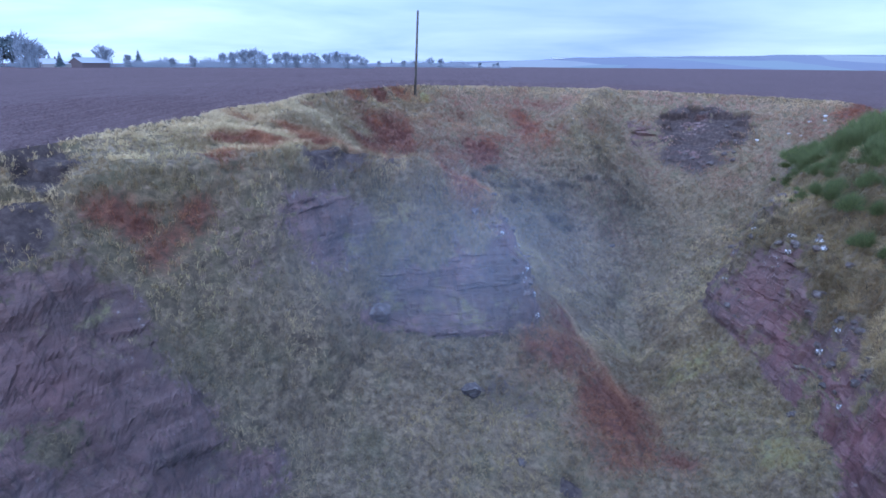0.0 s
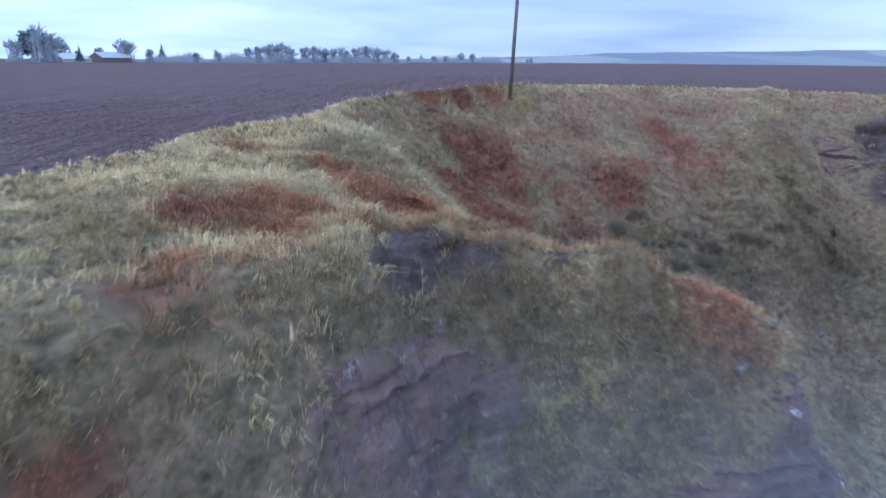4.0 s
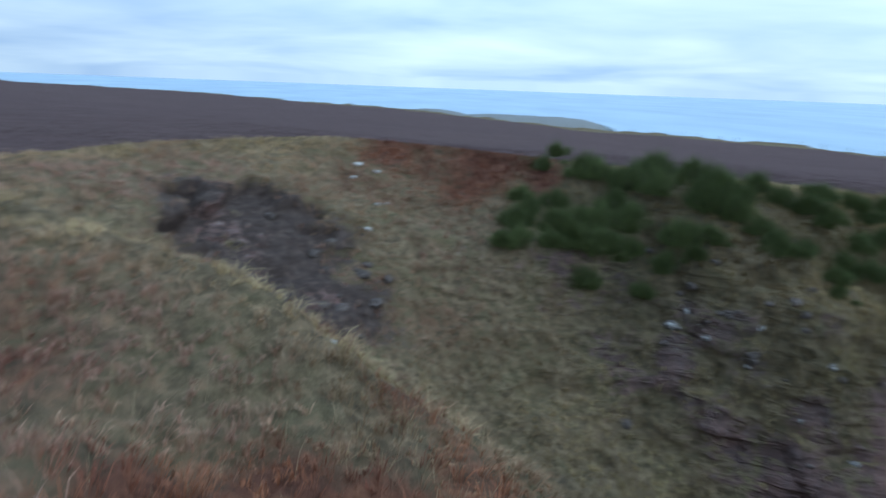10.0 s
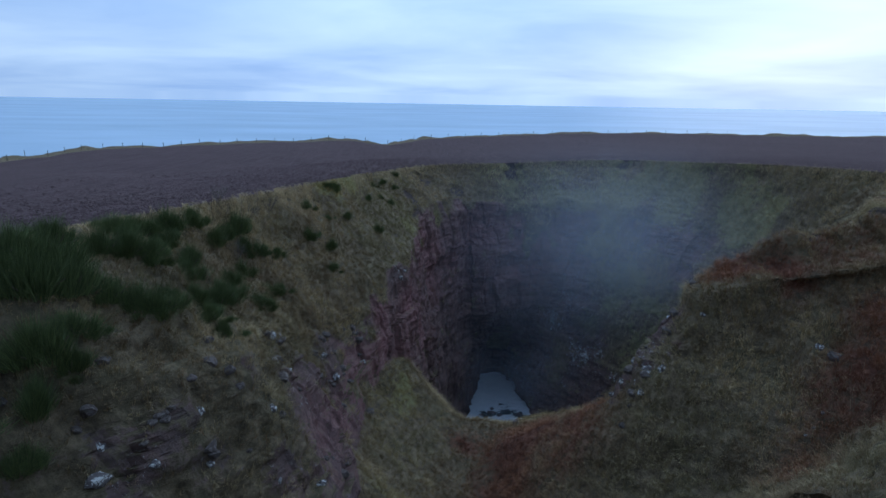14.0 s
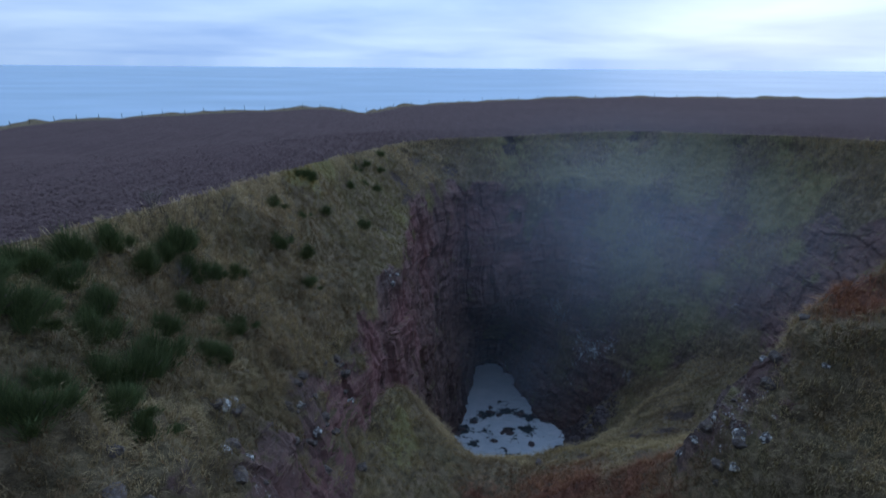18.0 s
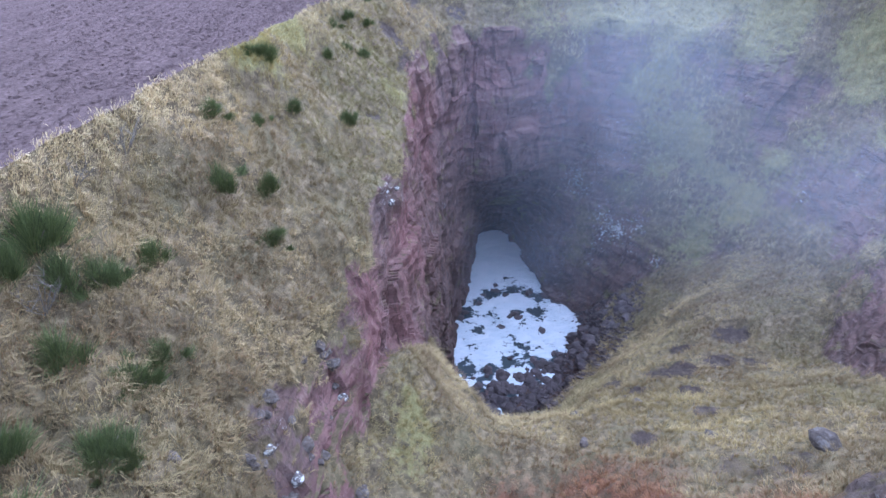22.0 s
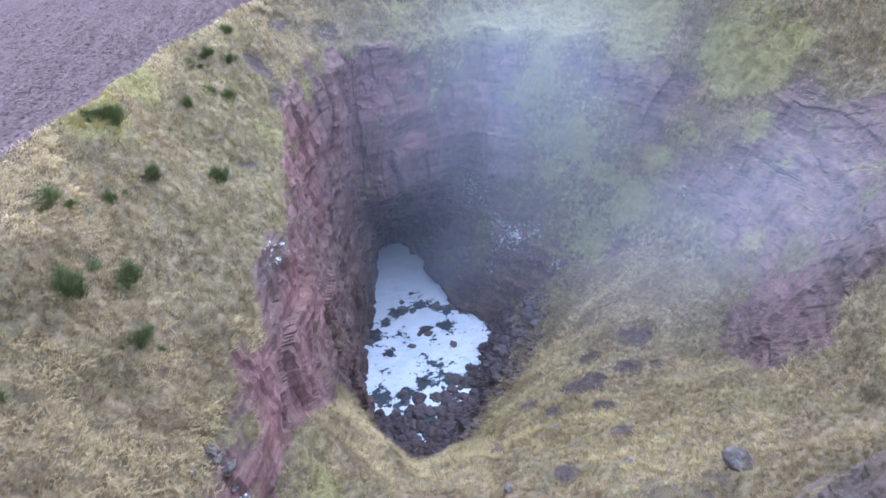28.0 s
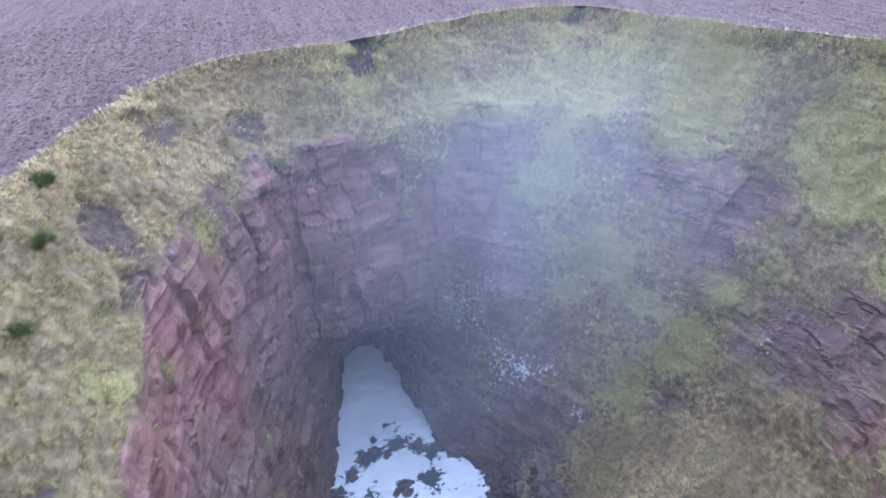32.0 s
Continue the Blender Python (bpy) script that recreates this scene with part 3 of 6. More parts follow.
bare = blobs([(-12.8, -2.4, -12.4, 2.4, 0.9), (-16.1, 0.7, -11.4, 1.8, 0.9), (-16.2, 5, -13.6, 1.5, 0.8), (-13.6, 0.6, -15.4, 2.4, 0.9), (-14.4, 5.5, -18.1, 2.4, 0.9), (-15.1, 9.6, -17, 2.6, 1.0), (-4, -8.6, -18, 2.8, 0.9),
              (-9.2, 20.6, -18.6, 2.2, 1.0), (-8.6, 23.2, -17.2, 2.0, 1.0), (-10, 21.8, -15, 2.0, 1.0), (-9.4, 24.2, -15.6, 1.6, 0.9), (-13.2, 16, -18.6, 2.6, 0.9), (-11.4, 21.4, -19.8, 2.2, 0.8), (-4, -7, -22, 3.2, 1.0), (-5, -4, -27, 3.0, 1.0), (-15.4, 24.6, -9.4, 2.6, 0.9), (-13, 24, -13, 3.0, 0.9)] + [(-16.4, 22, -9, 2.6, 0.9), (-12, 21, -16.5, 3.0, 0.9), (25.8, 49.1, -7.2, 1.1, 0.85), (23.6, 47.6, -7.4, 1.0, 0.8), (22.6, 47.4, -9.2, 1.1, 0.85), (20.7, 45.7, -10.8, 1.3, 0.85), (19.4, 44.4, -12.4, 1.2, 0.8), (24.4, 50.1, -9.2, 1.2, 0.85), (26.1, 52.3, -9.1, 1.0, 0.7), (22, 48.4, -10.8, 0.9, 0.8)])
bare = np.maximum(bare, blobs([(3.9, 37.3, -9.9, 1.5, 1.0), (3.5, 38.7, -9.6, 1.3, 1.0), (4.2, 36.6, -12, 1.4, 0.95), (3.4, 39.8, -8.2, 1.1, 0.9),
                              (-11.8, -3.8, -12.4, 1.8, 0.9), (-14.0, 0.2, -13.1, 1.8, 0.9), (-15.9, 1.1, -10.9, 1.6, 0.9), (-14.5, 4.4, -17.5, 2.0, 0.9), (-15.3, 8.3, -16.1, 2.0, 0.9), (-14.7, 11.6, -16.6, 2.2, 1.0), (-18.0, 8.3, -10.0, 1.1, 0.8),
                              (-16.5, 22.9, -6.8, 1.8, 1.0), (-15.3, 23.6, -9.1, 1.9, 1.0), (-13.5, 23.7, -12.7, 2.0, 1.0), (-11.7, 24.8, -13.9, 1.5, 0.9), (-9.8, 27.6, -13.9, 1.2, 0.8), (-8.4, 25.7, -16, 1.4, 0.8)]))
rock = np.maximum(rock, np.clip(bare * (0.45 + 0.9 * broken), 0, 0.95) * (v_of > 0.55))
# grassy shelves below the western face
TERRACE = [(-14.4, 9.3, -20.3, 1.4, 1.0), (-12.1, 10.7, -22.2, 2.5, 1.0), (-12.9, 7, -22.3, 2.3, 1.0), (-13.2, 10.4, -21.7, 1.9, 1.0), (-13.6, 13.4, -20.4, 1.3, 1.0), (-10.7, 15.3, -22.2, 1.9, 1.0), (-13, 18.5, -15.6, 1.5, 0.9), (-14.4, 14.8, -17.8, 1.4, 0.9), (-12.2, 16.6, -19.6, 1.3, 0.9)]
rock = rock * (1 - np.clip(blobs(TERRACE) * 1.3, 0, 0.95))
# slips in the turf: a sharp lip above, running out below (x, y, z, radius, depth)
BURROWS = [(-5.6, 15.3, -23.5, 1.0), (0.3, 18.9, -23, 1.1), (-0.8, 18.4, -23.2, 0.7), (-3.3, 18.4, -22.9, 0.8), (3.6, 18.8, -24.1, 0.6), (0.8, 22.3, -21.3, 0.6), (1.9, 25.7, -19, 0.5), (-5.2, 18.9, -22.6, 0.6), (-2.4, 15.5, -24.4, 0.7), (3.2, 20.9, -22.3, 0.5), (6, 27.7, -18.2, 0.5), (7.7, 23.4, -21.2, 0.6)]
SLIPS = [(14.5, -4, -6.0, 2.0, 0.55), (11, -6.9, -7.3, 1.6, 0.5), (4.1, -10.8, -5.9, 1.7, 0.6), (16.6, 2.6, -6.6, 1.6, 0.4), (16.2, 5.2, -8.0, 1.3, 0.45), (-17.6, -3.0, -4.4, 1.8, 0.5), (-10.4, -12.6, -4.6, 1.6, 0.4), (-8.2, 37.3, -2.4, 1.4, 0.55),
         (-6.2, 37.6, -2.6, 1.3, 0.5), (-4.0, 38.2, -3.0, 1.0, 0.35), (-17.4, 24.0, -3.2, 1.7, 0.7), (-18.2, 21.6, -4.4, 1.6, 0.6), (-10, 59.4, -0.8, 0.6, 0.2), (-7.9, 61.2, -0.8, 0.7, 0.25), (-6.4, 62.4, -0.9, 0.6, 0.25), (17, 13.2, -8.3, 1.2, 0.35), (-18.9, 9.5, -6.6, 1.3, 0.35)] + [(26.2, 69, -3.8, 4.4, 0.9), (-18.6, 27.2, -2.6, 1.6, 0.5), ] + [(x, y, z, 1.15 * r, 0.6 * r) for x, y, z, r in BURROWS]
slip, slip_earth = np.zeros(len(flatp)), np.zeros(len(flatp))
wavy = 1 + 0.6 * fbm(flatp, 1.1, 3, 88)
for x, y, z, r, deep in SLIPS:
    dist = np.sqrt((flatp[:, 0] - x) ** 2 + (flatp[:, 1] - y) ** 2 + (flatp[:, 2] - z) ** 2) / (r * wavy)
    inside = np.clip((1 - dist) * 7, 0, 1)
    high = np.clip(0.5 + (flatp[:, 2] - z) / (1.1 * r), 0, 1)
    slip = np.maximum(slip, inside * high * deep)
    slip_earth = np.maximum(slip_earth, np.clip((1 - dist) * 3, 0, 1) * np.clip(high * 2.2, 0, 1))
# relief: soft hummocks on turf, beds, joints and blocks on rock
# the broken eastern bank is knobbly, with steps and hollows
knobbly = np.exp(-((flatp[:, 0] - 24) / 5.5) ** 2 - ((flatp[:, 1] - 44) / 11) ** 2) * np.clip((v_of - 0.35) / 0.4, 0, 1)
soft = (0.24 + 0.30 * knobbly) * fbm(flatp, 2.2, 4, 7) + 0.34 * fbm(flatp, 7.0, 2, 9) - (0.24 + 0.34 * knobbly) * np.abs(fbm(flatp, 1.3, 3, 11))
bedded = flatp * np.array([0.22, 0.22, 1.0])
ledge = fbm(bedded, 1.9, 4, 21)
joint = np.abs(fbm(flatp * np.array([1, 1, 0.16]), 4.2, 4, 31))
warp = flatp + 0.35 * np.c_[fbm(flatp, 2.0, 2, 43), fbm(flatp, 2.0, 2, 44), 0.6 * fbm(flatp, 2.0, 2, 45)]
blocks = -0.78
for size, weight in (((3.1, 3.1, 4.6), 0.85), ((1.5, 1.5, 1.7), 0.45), ((0.7, 0.7, 0.5), 0.22)):
    cell = np.floor(warp / np.array(size)).astype(np.int64)
    blocks = blocks + weight * hash2(cell[:, 0], cell[:, 1], cell[:, 2], 46)
rough = 0.26 * np.sign(ledge) * np.abs(ledge) ** 0.7 + 0.55 * (joint - 0.38) + 0.10 * fbm(flatp, 0.8, 3, 41) + blocks * 0.8
inward = np.clip(v_of / 0.10, 0, 1)
push = (soft * (1 - rock) + rough * rock * np.where(flatp[:, 0] < -8, 0.8, 0.95)) * inward - slip
grid = (flatp + nrm.reshape(-1, 3) * push[:, None]).reshape(grid.shape)
nrm = grid_normals(grid)
if nrm[:A, :, 2].mean() < 0:
    nrm = -nrm
flatp = grid.reshape(-1, 3)

# turf holds on the ledges
held = np.clip((np.abs(nrm.reshape(-1, 3)[:, 2]) - 0.55) / 0.2, 0, 1) * (v_of < 2.0)
rock = rock * (1 - 0.4 * held)
# dead bracken: the dell behind the bluff, its rim, the bank above the slip, the western bank, the saddle
DELL = [(-8.0, 56.3, 1.5, 1.2), (-6.4, 57.5, 1.7, 1.2), (-7.5, 54.5, 2.0, 1.3), (-7.2, 52.3, 2.0, 1.3), (-5.8, 55.4, 2.2, 1.2), (-6.4, 49.8, 1.8, 1.0), (-5.8, 53.4, 2.0, 1.2), (-2.6, 56.8, 1.7, 1.2), (-1.6, 55.2, 1.6, 1.15), (-3.8, 56.4, 1.5, 1.1),
        (0.4, 58.8, 1.4, 0.9), (1.7, 60.5, 1.3, 0.95), (-2.4, 53, 1.8, 0.9), (-5, 47.5, 1.6, 0.7)]
NORTH_BANK = [(6.4, 68.0, 1.0, 1.0), (7.3, 66.7, 1.2, 1.25), (7.0, 64.8, 1.4, 1.3), (6.6, 63.4, 1.4, 1.3), (5.5, 63.2, 1.0, 1.1), (8.4, 63.4, 1.2, 1.0), (3.7, 62.6, 0.9, 1.0), (2.7, 61.2, 1.0, 1.1), (1.1, 60.2, 1.0, 1.0), (-3, 61.2, 0.8, 0.7), (-5.4, 59.1, 1.1, 1.0), (10, 64.6, 0.9, 0.7)]
RIM_EDGE = [(-7.6, 61.6, 1.1, 0.6), (-6.3, 64.0, 1.1, 0.55), (-9.5, 59.4, 1.0, 0.55), (-12.4, 52, 0.9, 0.7), (-15, 43.5, 1.0, 0.8), (36.4, 57.5, 3.2, 0.85), (37.4, 62.5, 3.0, 0.85), (34.6, 54.6, 1.8, 0.8)]
BLUFF_TOP = [(-11.8, 43.9, 1.0, 1.0), (-10.5, 43.0, 1.1, 1.1), (-9.5, 41.9, 1.1, 1.2), (-8.5, 41.3, 1.1, 1.25), (-7.5, 40.8, 1.1, 1.25), (-6.5, 40.4, 1.0, 1.2), (-5.4, 40.0, 0.9, 1.1), (-11.6, 38.1, 1.2, 0.9), (-12.0, 36.8, 1.3, 0.95), (-11.2, 36.0, 1.0, 0.9),
             (-13.4, 35.9, 1.0, 0.9), (-12.6, 33.1, 0.8, 0.9), (-10.6, 34.2, 0.8, 0.8), (-10.4, 39.6, 1.0, 0.7), (-8.4, 39.2, 1.0, 0.75), (-4.2, 39.8, 0.9, 0.8)]
WEST_BANK = [(-15.8, 26.2, -3.7, 0.9, 1.0), (-15.2, 26.8, -3.8, 0.9, 1.15), (-14.7, 27.2, -4.6, 1.0, 1.25), (-14.0, 27.2, -5.8, 1.0, 1.2), (-12.8, 28.9, -4.5, 0.9, 1.1), (-12.4, 29.4, -4.2, 0.8, 1.0), (-13.4, 28.1, -5.2, 0.9, 0.9), (-10.2, 33.2, -2.6, 1.2, 0.7), (-0.4, 45.4, 1.4, 0.9),
             (-2.9, 45.6, 1.5, 1.0), (-1.4, 44.2, 1.2, 0.8), (-6.8, 39.0, 1.2, 0.7)]
SADDLE = [(10.7, 33.0, 2.0, 1.25), (8.6, 32.5, 2.0, 1.2), (7.4, 35.4, 1.8, 1.15), (10.2, 35.4, 2.0, 1.3), (12.2, 34.0, 1.5, 1.1), (7.6, 38.2, 1.6, 1.0), (4.6, 34.3, 1.3, 1.0), (6.2, 34.6, 1.5, 1.15), (11.2, 37.4, 1.4, 1.0), (9, 30.6, 1.6, 0.9), (12.6, 31, 1.4, 0.8)]
rust = blobs([(x + 0.7, y, r * 1.15, k) for x, y, r, k in DELL] + [(4, 69, 4, 0.3), (9, 71.5, 4, 0.35), (0, 64.5, 3.5, 0.3)] + [(x, y, 1.2 * r, k) for x, y, r, k in NORTH_BANK] + RIM_EDGE + BLUFF_TOP + [(*spot, 0.8 * k) for *spot, k in WEST_BANK] + [(x, y, r * 1.2, k) for x, y, r, k in SADDLE] + [(x, y, 1.3, 1.0) for x, y in [(0.4, 38.6), (-1.8, 39.4), (-4.5, 38.8), (-6.5, 38.2), (-4.1, 42.7), (-2.8, 43.9), (-1.5, 44.9), (0.2, 45.8)]] + [(-5.3, 38.7, 1.1, 0.9), (-7.2, 38.2, 1.1, 0.9), (-9.3, 37.6, 1.1, 0.8), (-12.2, 31.8, 1.2, 0.7), (-10.8, 33.4, 1.1, 0.7)])
rust = np.clip(rust * (0.55 + 0.7 * broken) + 0.42 * np.clip(fbm(flatp, 3.4, 4, 57), 0, 1) * np.clip((flatp[:, 1] - 55) / 5, 0, 1), 0, 1)
green = blobs([(23.6, 16.5, 2.2, 1.0), (22.8, 12.5, 1.8, 0.9), (-3.6, 65.4, 0.8, 1.0), (16.5, 28, 3.0, 0.8), (14.5, 33.5, 3.0, 0.6), (-4, -11, 6, 0.8), (-10, -10.5, 5, 0.85), (-15.5, -4, 5, 0.8), (-18, 3, 4, 0.7), (4, -11, 4, 0.6), (4, 58, 2.5, 0.3),
               (1, -11, 4, 0.4), (-3, 60, 2.5, 0.5), (16, 40, 3, 0.45), (-5, -3, 5, 0.6), (-4.5, 37, 3.0, 0.4), (0, 37, 2.6, 0.35), (-9, 4, 4, 0.5)])
# the southern green keeps to the bank above the cliff
green = np.where(flatp[:, 1] < 14, green * np.clip((flatp[:, 2] + 12.5) / 3, 0, 1), green)
green = np.clip(np.maximum(green, spur * (flatp[:, 1] < 14)) * (0.5 + 0.8 * broken), 0, 1)
earth = blobs([(26.2, 69.4, 4.4, 1.1), (26, 66.4, 3.8, 1.1), (23.6, 67.4, 2.4, 1.0), (28, 66, 2.4, 0.9), (-7.6, 36.2, -2.4, 1.2, 1.0), (-8, 35.6, -2.8, 1.2, 1.0), (-6.4, 36.8, -2.8, 1.1, 0.9), (-17.3, 23.6, -3.6, 1.6, 1.0), (-17.9, 21.5, -5, 1.6, 0.9), (3.9, 31.6, 1.3, 1.0), (2.4, 31.8, 1.2, 0.9), (5.2, 31.8, 1.0, 0.8), (-19.2, 28.5, 2.0, 0.9), (-7.6, 36.6, 1.6, 0.6), (16.2, 3.2, 1.6, 0.5)])
burrow = blobs([(x, y, r, 1.5) for x, y, z, r in BURROWS])
earth = np.clip(earth * (0.6 + 0.6 * broken) + burrow + slip_earth * (0.25 + 0.75 * broken), 0, 1)
# grey weathered ledges break the clean red of the eastern cliff
GREY_LEDGES = [(20.8, 32.2, -11.7, 1.5, 1.1), (21.4, 30.6, -10.6, 1.3, 1.0), (20.2, 29, -11.4, 1.1, 0.9), (19.2, 27, -12, 1.0, 0.9), (17.3, 17.5, -10.2, 1.6, 1.1), (17.4, 20, -11, 1.4, 0.9), (21.3, 34.6, -11.6, 1.3, 1.0), (21.8, 38, -10.6, 1.6, 0.8), (20.9, 39.6, -10.6, 1.2, 0.8), (3.9, 38, -9.5, 2.5, 1.0)]
clean = np.clip(blobs([(21.2, 40, -11, 2.6, 0.8), (20.6, 37, -12, 2.4, 0.9), (8.7, -7.4, -14, 4.5, 1.1), (6, -8.5, -13, 4, 1.0), (-0.5, -10.8, -17, 3.6, 1.0), (3, -9.5, -14, 3.5, 0.8), (8, -7.2, -18, 4, 0.8), (14.6, 2, -14, 3.6, 0.9), (15, 6, -10.5, 2.5, 1.0), (15.6, 10, -10.5, 2.6, 0.9), (16, 17.5, -13, 3.4, 1.0),
                    (19.6, 29, -12.6, 2.6, 0.85), (20.4, 33.6, -12, 2.6, 0.75), (21.8, 34.4, -9.8, 1.8, 0.8)] + [(15.2, 14, -16, 3.5, 0.9), (2.6, 41, -7.4, 1.6, 0.9), (3.4, 38, -8, 1.6, 0.6), (18.2, 24.5, -12, 2.2, 0.8), (17.8, 26, -14, 2.8, 1.0), (19.5, 31, -14, 2.6, 1.0), (18.4, 28, -15, 2.8, 1.0), (16.6, 21, -16, 3.0, 1.0), (20.2, 35.5, -13.4, 2.2, 0.9), (-13, 20, -17, 3.5, 0.8), (-15, 22, -11, 3, 0.8), (-13.6, 14, -19, 3, 0.7), (4, -9.4, -18, 4, 0.7), (11, -4, -14, 3.5, 0.8)]) * (0.75 + 0.4 * broken) - blobs(GREY_LEDGES) * (0.5 + 0.8 * broken), 0, 1)
lichen = blobs([(-1.8, -9.2, -23.7, 1.2, 1.1), (-4.0, -8.8, -17.9, 1.2, 0.9), (-3.0, -6.1, -29.8, 1.4, 1.0), (25.5, 50.0, -6.8, 0.8, 1.0), (23.3, 46.9, -9.4, 0.7, 1.1), (21.3, 44.6, -11.4, 0.7, 1.1), (2.3, 40.3, -5.9, 0.6, 1.1), (3.9, 40.2, -8.5, 0.9, 1.2), (3.9, 37.3, -9.9, 0.9, 1.2), (3.5, 38.7, -9.6, 0.9, 1.2), (22.2, 41, -8.4, 0.6, 1.1), (21.2, 32.8, -8.1, 0.6, 1.1), (20.5, 32.9, -10.1, 0.6, 1.1), (19.3, 28.6, -10, 0.7, 1.1),
                (-3.9, -8.4, -18.6, 2.2, 0.75), (-2, -9.4, -24.4, 2.6, 1.1), (-4.2, -5.5, -27.8, 3.4, 1.05), (-3.4, -8, -21.5, 2.6, 0.85), (-5.8, -3, -28.1, 2.4, 0.8), (-14.4, 5.5, -18.1, 2.0, 0.8), (-12.1, -0.2, -16.8, 1.5, 0.7), (17.2, 18.4, -9.9, 1.3, 1.0), (16.9, 16, -10, 1.0, 0.8),
                (21.3, 31, -9.9, 1.3, 0.85), (20.7, 32, -11.2, 1.2, 0.8), (19.4, 28, -11, 1.2, 0.75), (4.4, 38.9, -9.1, 2.2, 0.95), (2.7, 40.6, -5.9, 1.2, 0.9)] + [(3.8, 37, -10.6, 2.0, 0.8), (22.9, 38.5, -7.8, 2.0, 0.75), (21.2, 41, -10, 2.0, 0.8), (22.5, 46, -9, 3.0, 0.75), (24.7, 49.6, -8.6, 2.5, 0.7),
                (-12.4, 20, -17, 2.6, 0.75), (-15.6, 14, -13.4, 2.4, 0.7), (-15, 24, -11, 2.4, 0.65), (-5, -4.7, -27.6, 1.6, 1.25), (-6.3, -3.4, -26.4, 1.5, 1.2), (-3.7, -6.7, -27.1, 1.6, 1.15), (-7.4, -0.4, -28.4, 0.9, 1.2), (-2.7, -5.9, -31.8, 1.2, 1.0), (6, -8.6, -12.4, 1.6, 0.55), (-3, -10.3, -10.4, 1.8, 0.6)])

# the sheet of the field, from the rim out to the coast and the far land
CENTRE = np.array([3.0, 30.0])
AZ = (0, 40, 62, 80, 98, 120, 130, 142, 160, 168, 171, 176, 195, 215, 250, 285, 360)
REACH = (2200, 2200, 620, 300, 165, 150, 124, 150, 170, 172, 150, 180, 215, 245, 360, 2200, 2200)
EDGE_Z = (0.4, -2.0, -11.0, -9.0, -8.7, -9.2, -10.0, -10.4, -10.6, -10.7, -10.4, -10.7, -9.5, -9.0, -6.0, 0.4, 0.4)
d = rim[:, :2] - CENTRE
az = np.degrees(np.arctan2(d[:, 0], d[:, 1])) % 360
far = np.interp(az, AZ, REACH) * (1 + 0.025 * fbm(np.c_[np.cos(np.radians(az)) * 30, np.sin(np.radians(az)) * 30, az * 0], 3.0, 3, 61))
edge_z = np.interp(az, AZ, EDGE_Z)
way = d / np.linalg.norm(d, axis=1)[:, None]
gap = far - np.linalg.norm(d, axis=1)
NEAR, REST = 60, 56
field_rows, verge_from = [rim], 0
for k in range(1, NEAR + REST + 4):
    if k <= NEAR:
        run = np.full(COLS, k * 0.35)
    elif k <= NEAR + REST:
        run = 21 * ((gap - 6) / 21) ** ((k - NEAR) / REST)
    else:
        run = gap - (4.0, 2.0, 0.0)[k - NEAR - REST - 1]
    xy = rim[:, :2] + way * run[:, None]
    w = run / gap
    z = rim[:, 2] * (1 - w ** 0.9) + edge_z * w ** 0.9
    p = np.c_[xy, z]
    lumps = np.clip(run / 0.6, 0, 1) * np.clip(1.4 - run / 90, 0, 1)
    p[:, 2] += lumps * (0.025 * fbm(p, 0.75, 3, 71) + 0.05 * fbm(p, 3.0, 2, 73)) + np.clip(run / 12, 0, 1) * 0.25 * fbm(p, 22.0, 2, 75) - 0.10 * np.clip(run / 0.8, 0, 1)
    if k > NEAR + REST:
        p[:, 2] += (0.25, 0.5, 0.35)[k - NEAR - REST - 1] * (1 + fbm(p, 5.0, 3, 77)) * np.clip(250 / gap, 0, 1)
    field_rows.append(p)
VERGE_ROW = NEAR + REST
# the sea cliff at the end of it
for out, down in ((0.8, 0.6), (2.0, 4.0), (4.0, 12.0), (7.0, 32.0)):
    p = field_rows[VERGE_ROW + 3].copy()
    p[:, :2] += way * out
    p[:, 2] -= down
    field_rows.append(p)
field_grid = np.array(field_rows)


def ring_faces(n_rows, n_cols):
    r, c = np.meshgrid(np.arange(n_rows - 1), np.arange(n_cols), indexing="ij")
    c2 = (c + 1) % n_cols
    return np.stack([r * n_cols + c, r * n_cols + c2, (r + 1) * n_cols + c2, (r + 1) * n_cols + c], -1).reshape(-1, 4)


def compact(verts, faces, data):
    used, inverse = np.unique(faces, return_inverse=True)
    return verts[used], inverse.reshape(faces.shape), {k: v[used] for k, v in data.items()}


